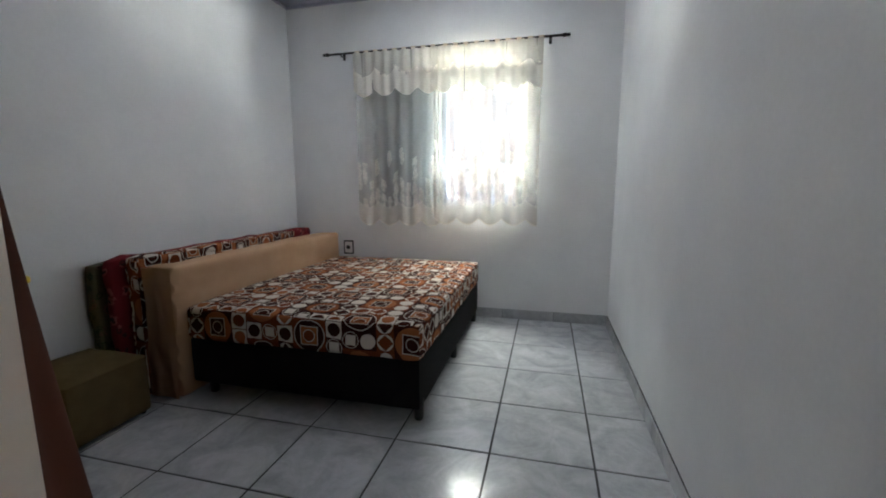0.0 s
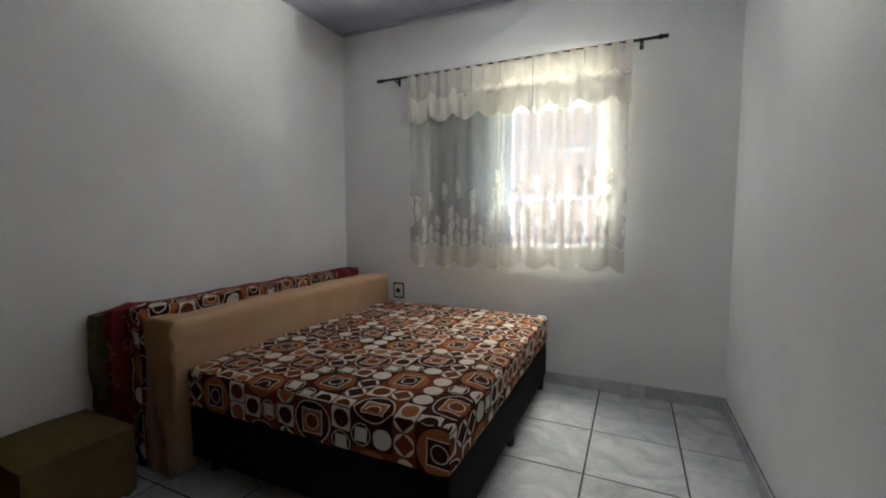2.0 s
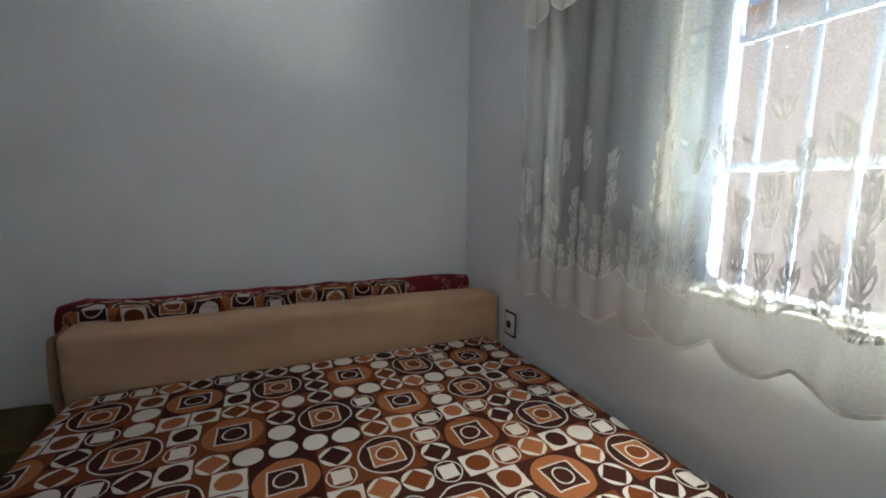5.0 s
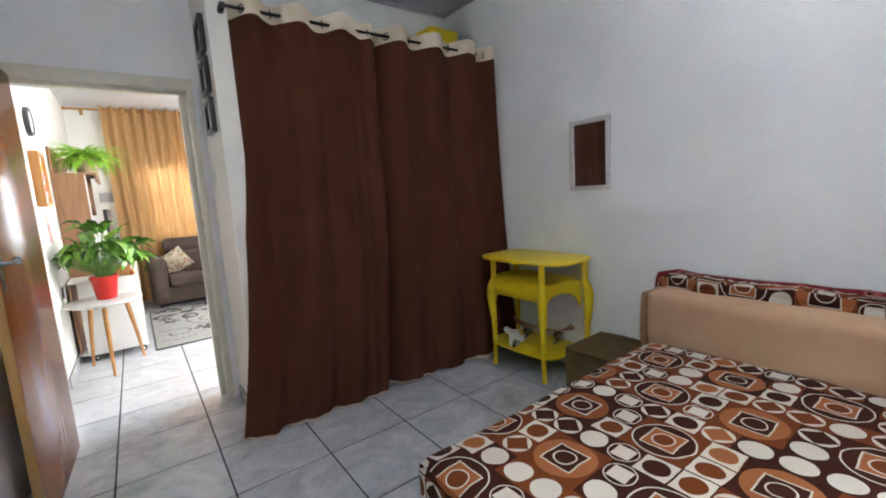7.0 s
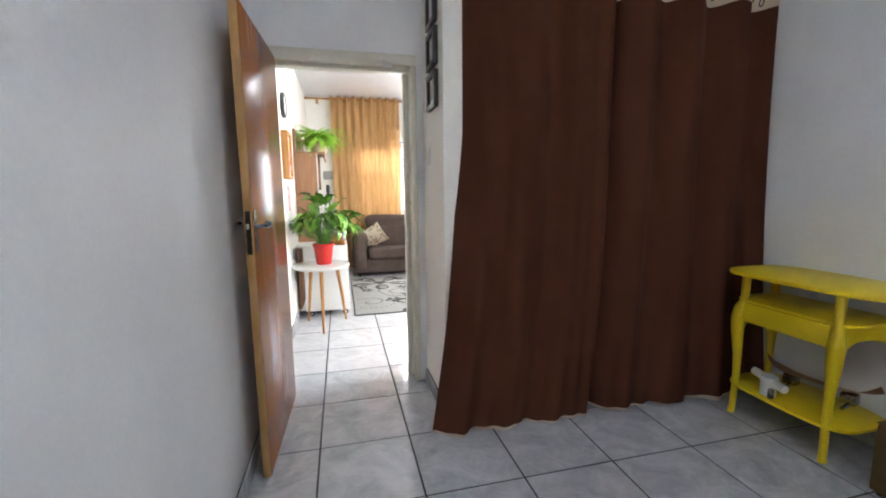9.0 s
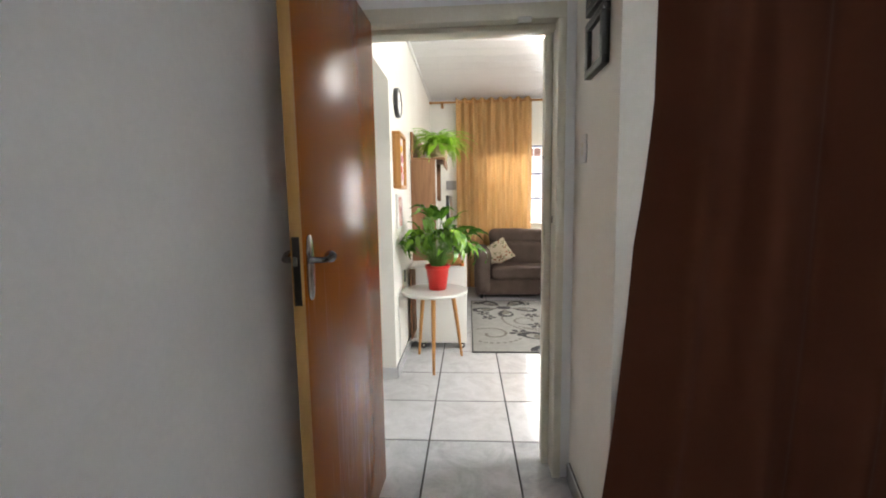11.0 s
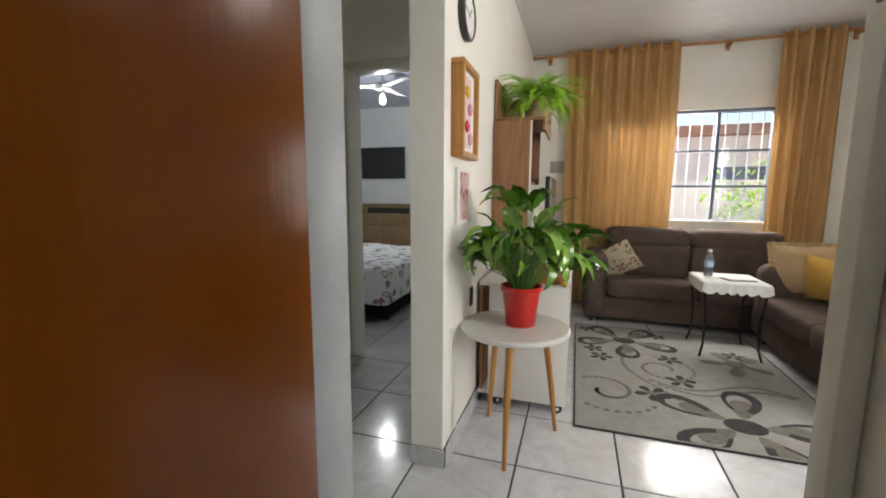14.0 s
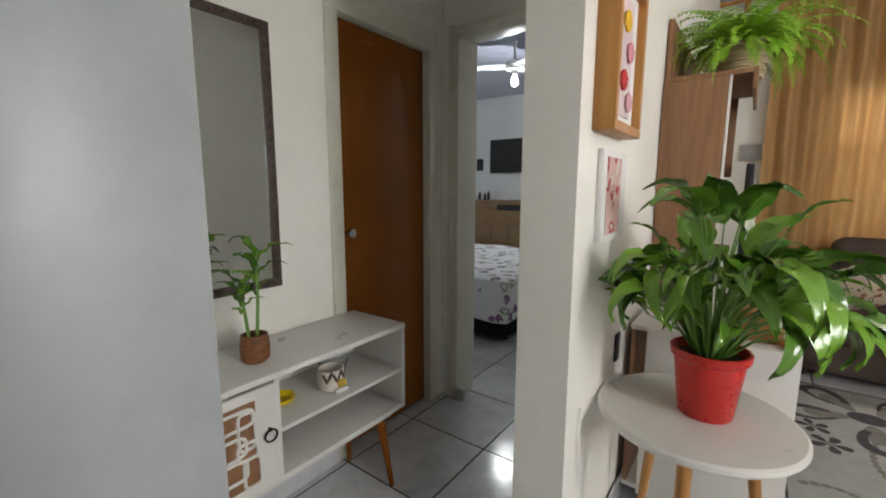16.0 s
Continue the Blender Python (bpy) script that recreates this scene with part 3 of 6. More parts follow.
part("latch_bolt", box(0.011, 0.023, 0.771, 0.779, 1.125, 1.15, bevel=0.002), CHROME, door, "metal latch bolt")
for side in (-1, 1):
    off = 0.0 if side < 0 else 0.034
    outline = [(0.728 + 0.0215 * math.copysign(abs(math.cos(a)) ** 0.6, math.cos(a)), 1.115 + 0.088 * math.copysign(abs(math.sin(a)) ** 0.55, math.sin(a))) for a in [k * math.pi / 18 for k in range(36)]]
    bm = slab(outline, 0, 0.004, 0.0012)
    bmesh.ops.transform(bm, matrix=Matrix(((0, 0, side, off), (1, 0, 0, 0), (0, 1, 0, 0), (0, 0, 0, 1))), verts=bm.verts)
    plate = part("handle_plate", bm, CHROME, door, "worn chrome handle plate")
    bm = tube([(off, 0.728, 1.135), (off + side * 0.016, 0.728, 1.135), (off + side * 0.034, 0.728, 1.135), (off + side * 0.041, 0.718, 1.135), (off + side * 0.042, 0.705, 1.136), (off + side * 0.042, 0.694, 1.138), (off + side * 0.042, 0.684, 1.140), (off + side * 0.042, 0.675, 1.140)], [0.013, 0.009, 0.008, 0.0085, 0.010, 0.0160, 0.0165, 0.006], 14)
    part("lever", bm, CHROME, plate, "rounded chrome lever")
    o = part("keyhole", lathe([(0.004, 0), (0.004, 0.0016)], sides=10), BLACK_PLASTIC, plate)
    o.matrix_world = door.matrix_world @ pose(off + side * 0.003, 0.728, 1.06, 0, 90 * side, 0)

# ---- switch and picture on the wing wall ----
sw = thing("light_switch", rumpled(0.367, 0.377, -0.506, -0.436, 1.425, 1.535, 0.006, 0, 1, 3), WHITE_PLASTIC, "old white plastic light switch on the wing wall", "switch")
part("rocker", box(0.376, 0.381, -0.483, -0.459, 1.485, 1.505, bevel=0.002), TRIM, sw, "yellowed rocker")
part("rocker", box(0.376, 0.379, -0.483, -0.459, 1.455, 1.477, bevel=0.002), TRIM, sw, "yellowed rocker")
pic = base("picture_frame", 0.367, -0.31, 1.70, "black picture frame with three small photo openings", "picture frame")
for k in range(3):
    z = 0.02 + k * 0.215
    bm = bmesh.new()
    for b in ((-0.10, 0.10, z, z + 0.028), (-0.10, 0.10, z + 0.162, z + 0.19), (-0.10, -0.07, z + 0.028, z + 0.162), (0.07, 0.10, z + 0.028, z + 0.162)):
        add_box(bm, 0, 0.026, b[0], b[1], b[2], b[3], bevel=0.003)
    part("frame", bm, BLACK_PLASTIC, pic)
    part("photo", box(0.004, 0.009, -0.07, 0.07, z + 0.028, z + 0.162), PAPER, pic, "faded photo behind glass")

# ---- brown curtain before the closet niche ----
curtain = base("closet_curtain", -0.5, 0.05, 0, "dark brown cloth curtain with a cream heading on rings", "curtain")
curtain.matrix_world = pose(0, 0, 0)


def brown_panel(xa, xb, xa_low, xb_low, waves, phase, seam):
    def fn(u, v):
        z = 0.002 + (2.392 - 0.002) * v
        w = max(0.0, 1 - v) ** 3
        x = (xa_low + (xb_low - xa_low) * u) * w + (xa + (xb - xa) * u) * (1 - w)
        amp = 0.030 + 0.010 * v + 0.010 * noise.noise(Vector((u * 3, v * 2, phase)))
        a = 2 * math.pi * (waves * u) + phase + 0.5 * (1 - v) * noise.noise(Vector((u * 4, v * 1.5, 7)))
        y = -0.030 + amp * math.cos(a) + 0.007 * math.cos(2.7 * a + 4 * noise.noise(Vector((u * 2, v, phase)))) * (1.2 - v) + (1 - v) ** 2 * (0.100 + 0.07 * max(0, -x - 0.7) + 0.05 * noise.noise(Vector((x * 2.2, 3, phase))))
        y += 0.012 * noise.noise(Vector((x * 6, z * 1.2, phase)))
        y += 0.030 * max(0.0, math.cos(a * 0.5 + 1.3 + 1.5 * noise.noise(Vector((u * 3, v, phase + 5))))) ** 6
        if seam > 0.5:
            y += 0.08 * (1 - v) ** 5 * math.exp(-(u / 0.25) ** 2)
        y -= (0.10 + 0.03 * (1 - v)) * math.exp(-((u - seam) / 0.05) ** 2)
        if seam > 0.5:
            y -= (0.048 + 0.042 * (1 - v)) * math.exp(-(u / 0.18) ** 2)
        z += (1 - v) ** 6 * (0.012 * noise.noise(Vector((x * 5, 1, phase))) + 0.01)
        if v > 0.93:
            z += 0.010 * math.cos(a)
        return Vector((x, y, z))
    return fn


for xa, xb, la, lb, waves, ph, name in ((0.285, -0.600, 0.480, -0.470, 3.5, 3.3, "panel"), (-0.575, -1.595, -0.430, -1.60, 3.5, 2.6, "panel")):
    fn = brown_panel(xa, xb, la, lb, waves, ph, 1.0 if xa > 0 else 0.0)
    part(name, grid(96, 44, lambda u, v: fn(u, 0.006 + v * 0.958)), BROWN_CLOTH, curtain)
    part("heading", grid(96, 6, lambda u, v: fn(u, 0.960 + v * 0.040) + Vector((0, 0.002, 0.0))), CREAM_CLOTH, curtain, "cream heading band")
    part("lining", grid(96, 3, lambda u, v: fn(u, 0.001 + v * 0.02 + 0.010 * noise.noise(Vector((u * 9, 5, ph)))) + Vector((0.0, -0.006, 0.0))), CREAM_CLOTH, curtain, "cream lining showing at the hem")
    for k in range(6):
        u = (k + 0.5) / 6
        c = fn(u, 0.974)
        bm = bmesh.new()
        ring = [(0.021 * math.cos(a), 0, 0.021 * math.sin(a)) for a in [i * math.pi / 8 for i in range(17)]]
        add_tube(bm, ring, 0.0035, 6, caps=False)
        o = part("ring", bm, BLACK_METAL, curtain, "black eyelet ring")
        o.matrix_world = pose(c.x, -0.035, 2.330, 0, 0, 70 if k % 2 else 110)
rod = base("closet_curtain_rod", 0.300, -0.035, 2.330, "black metal curtain rod across the closet niche", "curtain rod")
part("pole", tube([(0.0, 0, 0), (-1.745, 0, 0)], 0.0095, 12), BLACK_METAL, rod)
part("rod_arm", box(-1.735, -1.72, -0.305, 0.005, -0.008, 0.008, bevel=0.002), BLACK_METAL, rod)
part("end_bracket", box(-0.012, 0.012, -0.072, 0.006, -0.015, 0.015, bevel=0.001), BLACK_METAL, rod)
shelf = thing("closet_shelf", box(XW, 0.267, YD, -0.36, 2.355, 2.375, bevel=0.002), WALNUT, "plain wooden shelf high in the closet niche", "shelf")
bm = rumpled(-1.57, -1.27, -0.60, -0.38, 2.375, 2.63, 0.02, 0.006, 9, 5)
thing("storage_box", bm, YELLOW, "yellow box on the high closet shelf", "box")

# ---- bedroom window, shutter, lace curtain ----
win = base("window_1", -0.125, YN, 1.0, "white steel sliding window with security bars, one half shuttered", "window")
win["kind"] = "structure"
x0, x1, h = -0.695, 0.695, 1.08
bm = bmesh.new()
for b in ((x0, x1, 0, 0.035), (x0, x1, h - 0.035, h), (x0, x0 + 0.035, 0.035, h - 0.035), (x1 - 0.035, x1, 0.035, h - 0.035)):
    add_box(bm, b[0], b[1], 0.03, 0.12, b[2], b[3], bevel=0.003)
part("window_frame", bm, STEEL_WHITE, win)
# Mullion and bars coloured dark to carry backlit shade against the bright opening.
part("mullion", box(0.0, 0.045, 0.045, 0.105, 0.035, h - 0.035, bevel=0.003), STEEL_BLUE, win)
bm = bmesh.new()
for z in (0.37, 0.725):
    add_box(bm, 0.045, x1 - 0.035, 0.085, 0.10, z, z + 0.024, bevel=0.003)
part("crossbar", bm, STEEL_BLUE, win)
for k in range(5):
    x = 0.10 + k * 0.118
    part("security_bar", tube([(x, 0.125, 0.01), (x, 0.125, h - 0.01)], 0.008, 8), STEEL_BLUE, win)
shut = part("shutter", box(x0 + 0.035, 0.0, 0.06, 0.07, 0.035, h - 0.035), SHUTTER, win, "closed blue grey louvred shutter")
for k in range(20):
    z = 0.06 + k * 0.049
    part("slat", box(-0.31, 0.31, -0.006, 0.006, -0.02, 0.02, bevel=0.002, m=pose(-0.33, 0.056, z + 0.02, 9, 0, 0)), SHUTTER, shut)
part("window_sill", box(x0 - 0.0, x1, 0.0, 0.03, -0.0, 0.016, bevel=0.003), WALL_CREAM, win)

lace = base("lace_curtain", 0, 0, 0, "sheer cream lace curtain with woven tulips and a scalloped valance", "curtain")


def lace_sheet(xa, xb, z_low, z_high, waves, y_mid, seed, scallop, pinch=0.0):
    bm = bmesh.new()
    nu, nv = 150, 40
    uv = bm.loops.layers.uv.verify()
    rows = []
    for i in range(nu + 1):
        u = i / nu
        col = []
        for j in range(nv + 1):
            v = j / nv
            bottom = z_low + scallop * (abs(math.sin(math.pi * (u * (xb - xa) / 0.20))) * -1 + 0.6)
            z = bottom + (z_high - bottom) * v
            x = xa + (xb - xa) * u + pinch * (1 - v) * (0.5 - u)
            a = 2 * math.pi * waves * u + seed
            y = y_mid + (0.011 - 0.003 * (1 - v)) * math.sin(a + 0.7 * noise.noise(Vector((u * 5, v * 1.5, seed)))) + 0.014 * noise.noise(Vector((x * 7, z * 1.3, seed)))
            col.append((bm.verts.new((x, y, z)), (u * (xb - xa) * 1.25 + seed, z - bottom)))
        rows.append(col)
    for i in range(nu):
        for j in range(nv):
            q = (rows[i][j], rows[i + 1][j], rows[i + 1][j + 1], rows[i][j + 1])
            f = bm.faces.new([a for a, b in q])
            for lp, (a, b) in zip(f.loops, q):
                lp[uv].uv = b
    return bm


part("panel", lace_sheet(-0.90, -0.12, 0.85, 2.352, 6.5, 3.245, 1.0, 0.055), LACE, lace)
part("panel", lace_sheet(-0.17, 0.73, 0.87, 2.352, 7.5, 3.245, 4.0, 0.055), LACE, lace)
part("valance", lace_sheet(-0.91, -0.11, 2.00, 2.354, 9, 3.225, 2.0, 0.06), LACE_VALANCE, lace, "scalloped lace valance")
part("valance", lace_sheet(-0.18, 0.74, 2.00, 2.354, 11, 3.225, 5.0, 0.06), LACE_VALANCE, lace, "scalloped lace valance")
tab = mesh_of(rumpled(-0.022, 0.022, -0.0125, 0.0125, -0.022, 0.0125, 0.008, 0.002, 40, 4), "tab", CREAM_CLOTH)
for k in range(19):
    o = new("tab", tab)
    o.parent = lace
    o.matrix_world = pose(-0.875 + k * 0.0875 + (0.02 if k > 8 else 0), 3.25, 2.365, random.uniform(-5, 5), 0, random.uniform(-6, 6))
rod = base("curtain_rod", 0, 3.25, 2.365, "slim black curtain rod with turned ends over the window", "curtain rod")
part("pole", tube([(-1.15, 0, 0), (0.88, 0, 0)], 0.0095, 12), BLACK_METAL, rod)
for s, x in ((-1, -1.15), (1, 0.88)):
    o = part("finial", lathe([(0.009, 0), (0.015, 0.004), (0.015, 0.03), (0.010, 0.034), (0.014, 0.05), (0.008, 0.062)], sides=14), BLACK_METAL, rod)
    o.matrix_world = pose(x, 3.25, 2.365, 0, 90 * s, 0)
for x in (-1.04, 0.79):
    bm = bmesh.new()
    add_box(bm, x - 0.012, x + 0.012, 0.074, 0.08, -0.035, 0.035, bevel=0.002)
    add_tube(bm, [(x, 0.076, -0.012), (x, 0.02, -0.014), (x, 0.0, -0.012)], 0.006, 8)
    part("bracket", bm, BLACK_METAL, rod)

# ---- bed ----
bed = base("bed", -0.45, 2.355, 0, "double box bed with a dark base and brown patterned sheet", "bed")
part("bed_base", rumpled(-0.68, 0.685, -0.88, 0.88, 0.080, 0.35, 0.018, 0.003, 6, 9), BASE_CLOTH, bed, "black cloth box base")
part("mattress", unfold(rumpled(-0.69, 0.695, -0.895, 0.895, 0.335, 0.535, 0.038, 0.007, 3.2, 26, 2.0)), PRINT, bed, "brown, rust and cream retro patterned sheet")
for x in (-0.6, 0.655):
    for y in (-0.81, 0.0, 0.81):
        part("leg", lathe([(0.02, 0), (0.024, 0.01), (0.028, 0.115)], x, y, 0, 14), BLACK_PLASTIC, bed)

bm = rumpled(-1.335, -1.152, 1.425, 3.315, 0.0, 0.752, 0.03, 0.012, 3.0, 34, 5.0)
for v in bm.verts:
    near = max(0.0, 1 - (v.co.y - 1.42) / 0.42)
    crease = math.sin((v.co.z * 1.0 + v.co.y * 1.6) * 42 + 5 * noise.noise(v.co * 4))
    v.co.x += 0.010 * near * crease * (1 if v.co.x > -1.25 else 0)
    v.co.y += 0.012 * crease * max(0.0, near - 0.6)
    v.co.x += 0.006 * noise.noise(Vector((v.co.y * 2.5, v.co.z * 14, 4.0)))
    if v.co.z > 0.72 and near > 0.6:
        v.co.z += 0.02 * (near - 0.6)
spare = thing("spare_mattress", bm, BEIGE_SHEET, "mattress in a beige sheet standing on its edge", "mattress")


def sheet_end(u, v):
    z = 0.015 + 0.735 * v
    crease = math.sin(u * 9 + 6 * v + 3 * noise.noise(Vector((u * 2, v * 3, 6))))
    y = 1.412 - 0.020 * (1 - v) - 0.012 * crease * (0.4 + 0.6 * math.sin(math.pi * v)) - 0.03 * max(0, v - 0.8) * (1 - u)
    return Vector((-1.338 + 0.190 * u + 0.006 * crease, y, z))


bm = grid(30, 40, sheet_end)
bmesh.ops.solidify(bm, geom=bm.faces[:], thickness=0.004)
part("sheet_end", bm, BEIGE_SHEET, spare, "loose creased end of the sheet")
spread = thing("rolled_bedspread", unfold(rumpled(-1.432, -1.340, 1.385, 2.85, 0.0, 0.79, 0.03, 0.012, 6.0, 18, 8.0)), PRINT, "folded brown patterned bedspread stood against the wall", "bedspread")
part("top_fold", unfold(rumpled(-1.440, -1.338, 1.40, 2.86, 0.752, 0.806, 0.022, 0.010, 7.0, 16, 4.0)), PRINT, spread, "soft fold along the top")
thing("folded_blanket", rumpled(-1.515, -1.436, 1.325, 3.28, 0.0, 0.803, 0.03, 0.022, 6.0, 18, 3.0), RED_FLORAL, "folded red floral blanket stood against the wall", "blanket")
thing("floral_mattress", rumpled(-1.612, -1.520, 1.30, 3.30, 0.0, 0.775, 0.03, 0.010, 5.0, 18, 1.0), OLIVE_FLORAL, "thin olive floral mattress leaning on the wall", "mattress")

ott = base("ottoman", -1.405, 1.085, 0, "square olive brown suede ottoman beside the yellow console", "ottoman")
part("ottoman_body", rumpled(-0.20, 0.20, -0.195, 0.195, 0.012, 0.315, 0.018, 0.003, 7, 9), OLIVE, ott)
bm = bmesh.new()
grid(14, 14, lambda u, v: Vector((-0.2 + 0.4 * u, -0.195 + 0.39 * v, 0.312 + 0.034 * (max(0, math.sin(math.pi * u)) * max(0, math.sin(math.pi * v))) ** 0.45)), bm)
part("ottoman_top", bm, OLIVE, ott, "padded seat top")
for x in (-0.17, 0.17):
    for y in (-0.165, 0.165):
        part("foot", lathe([(0.012, 0), (0.015, 0.014)], x, y, 0, 10), BLACK_PLASTIC, ott)

# ---- yellow console ----
desk = base("console_table", -1.405, 0.47, 0, "bright yellow painted wooden console with curved legs and drawer", "console table")
top_line = oval(0.01, 0.03, 0.225, 0.372, 48, 4.2)
part("tabletop", slab(top_line, 0.803, 0.825, 0.006), YELLOW, desk)
for sx, x in ((1, 0.165), (-1, -0.165)):
    for sy, y in ((-1, -0.235 - 0.07 * (sx < 0)), (1, 0.230 + 0.110 * (sx < 0))):
        pts = [(x + sx * 0.004, y + sy * 0.004, 0.0), (x + sx * 0.0, y + sy * 0.0, 0.03), (x - sx * 0.004, y - sy * 0.004, 0.18), (x - sx * 0.002, y - sy * 0.002, 0.34), (x + sx * 0.005, y + sy * 0.004, 0.47), (x + sx * 0.007, y + sy * 0.006, 0.55), (x + sx * 0.003, y + sy * 0.003, 0.61), (x - sx * 0.012, y - sy * 0.008, 0.66), (x - sx * 0.013, y - sy * 0.008, 0.804)]
        part("leg", tube(pts, [0.019, 0.016, 0.017, 0.021, 0.030, 0.034, 0.030, 0.020, 0.022], 12), YELLOW, desk)
part("shelf", slab(oval(0.0, 0.0, 0.176, 0.285, 40, 6.0), 0.655, 0.670, 0.004), YELLOW, desk, "open shelf under the top")
bm = bmesh.new()
add_box(bm, -0.155, -0.14, -0.225, 0.215, 0.545, 0.655)
for y0, y1 in ((-0.235, -0.22), (0.21, 0.225)):
    for k in range(16):
        xa, xb = -0.155 + k * 0.0194, -0.155 + (k + 1) * 0.0194
        za, zb = [0.585 - 0.12 * abs((q + 0.0) / 0.155) ** 3 for q in (xa, xb)]
        quad = [(xa, za), (xb, zb), (xb, 0.655), (xa, 0.655)]
        lean = lambda p: (0.16 - p) / 0.315 * (0.075 if y0 > 0 else -0.06)
        near = [bm.verts.new((p, y0 + lean(p), q)) for p, q in quad]
        far = [bm.verts.new((p, y1 + lean(p), q)) for p, q in quad]
        bm.faces.new(near)
        bm.faces.new(far[::-1])
        bm.faces.new((near[0], far[0], far[1], near[1]))
part("apron", bm, YELLOW, desk)
dr = part("drawer", box(0.146, 0.172, -0.212, 0.202, 0.545, 0.652, bevel=0.005), YELLOW, desk)
for y in (-0.12, 0.11):
    o = part("knob", lathe([(0.006, 0), (0.006, 0.008), (0.012, 0.014), (0.011, 0.02), (0.004, 0.024)], sides=14), YELLOW, dr, "round yellow knob")
    o.matrix_world = desk.matrix_world @ pose(0.172, y, 0.605, 0, 90, 0)
part("lower_shelf", slab(oval(0.0, -0.0, 0.195, 0.305, 40, 4.0), 0.165, 0.182, 0.004), YELLOW, desk, "lower shelf with rounded ends")
# skateboard lying upside down on the lower shelf
sk = base("skateboard", -1.45, 0.52, 0.182, "worn yellow wooden skateboard propped on the lower shelf", "skateboard", turn=12)
fn = lambda u, v: Vector(((v - 0.5) * 0.19 * (1 - abs(2 * u - 1) ** 6 * 0.7), (u - 0.5) * 0.46, 0.10 + 0.06 * abs(2 * u - 1) ** 4 + 0.05 * (v - 0.5)))
bm = grid(24, 8, fn)
bmesh.ops.solidify(bm, geom=bm.faces[:], thickness=0.011)
part("deck", bm, HONEY, sk)
for y in (-0.12, 0.12):
    tr = part("truck", tube([(-0.07, y, 0.035), (0.07, y, 0.035)], 0.009, 8), CHROME, sk, "metal truck")
    part("mount", box(-0.03, 0.03, y - 0.03, y + 0.03, 0.042, 0.096, bevel=0.006), CHROME, sk)
    for x in (-0.075, 0.075):
        w = part("wheel", lathe([(0.02, -0.017), (0.027, -0.012), (0.027, 0.012), (0.02, 0.017)], sides=18), BLACK_PLASTIC, tr, "dark urethane wheel")
        w.matrix_world = sk.matrix_world @ pose(x, y, 0.027, 0, 90, 0)
fit_ = base("pipe_fitting", -1.275, 0.40, 0.182, "white plastic tee shaped fitting on the lower shelf", "pipe fitting", turn=-12)
part("pipe_body", lathe([(0.036, 0), (0.036, 0.07), (0.041, 0.074), (0.041, 0.10), (0.03, 0.102)], 0, 0, 0, 22), WHITE_PLASTIC, fit_)
part("pipe_arm", tube([(0.0, -0.10, 0.088), (0.0, 0.10, 0.072)], 0.021, 16), WHITE_PLASTIC, fit_)
part("pipe_arm", tube([(0.02, 0.04, 0.04), (0.06, 0.085, 0.03)], 0.014, 12), CHROME, fit_, "metal valve stub")

# ---- small mirror, socket ----
mir = base("wall_mirror", XW, 0.8175, 1.255, "small rectangular mirror in a whitewashed frame", "mirror")
part("mirror_glass", box(0.006, 0.010, -0.122, 0.122, 0.025, 0.432), MIRROR, mir)
bm = bmesh.new()
for b in ((-0.148, 0.148, 0, 0.03), (-0.148, 0.148, 0.428, 0.458), (-0.148, -0.118, 0.03, 0.428), (0.118, 0.148, 0.03, 0.428)):
    add_box(bm, 0, 0.02, b[0], b[1], b[2], b[3], bevel=0.004)
part("frame", bm, varied("whitewashed_wood", (0.52, 0.50, 0.49), (0.66, 0.65, 0.63), 0.6, 14, 120, 0.0012, (1, 1, 5)), mir)
so = thing("power_socket", rumpled(-1.105, -1.025, 3.319, 3.33, 0.545, 0.655, 0.006, 0, 1, 3), WHITE_PLASTIC, "white wall socket in a black box rim", "socket")
part("back_box", rumpled(-1.118, -1.012, 3.327, 3.3299, 0.532, 0.668, 0.002, 0, 1, 2), BLACK_PLASTIC, so, "black rim")
part("outlet", lathe([(0.02, 0), (0.02, 0.004), (0.016, 0.002)], sides=20), BLACK_PLASTIC, so, "dark outlet").matrix_world = pose(-1.065, 3.319, 0.60, 90, 0, 0)


# ---- baseboards ----
def baseboard(name, x0, y0, x1, y1, out, mat, label):
    """Cut tiles 8 cm high along a wall; out: the way into the room."""
    ln = math.hypot(x1 - x0, y1 - y0)
    dx, dy = (x1 - x0) / ln, (y1 - y0) / ln
    turn = math.degrees(math.atan2(dy, dx))
    bm = box(0, ln, -0.004, 0.004, 0, 0.082)
    strip = thing(name, bm, GROUT, label, "baseboard", kind="structure", at=pose(x0 + out[0] * 0.004, y0 + out[1] * 0.004, 0, 0, 0, turn))
    n = max(1, round(ln / 0.45))
    w = ln / n
    side = 1 if (-dy * out[0] + dx * out[1]) > 0 else -1
    shared = mesh_of(box(0.0015, w - 0.0015, 0.003, 0.012, 0, 0.085, bevel=0.0015, seg=1), "tile", mat)
    for k in range(n):
        o = new("tile", shared)
        o.parent = strip
        o.matrix_parent_inverse = Matrix.Identity(4)
        o.matrix_basis = pose(k * w, 0, 0) if side > 0 else pose((k + 1) * w, 0, 0, 0, 0, 180)


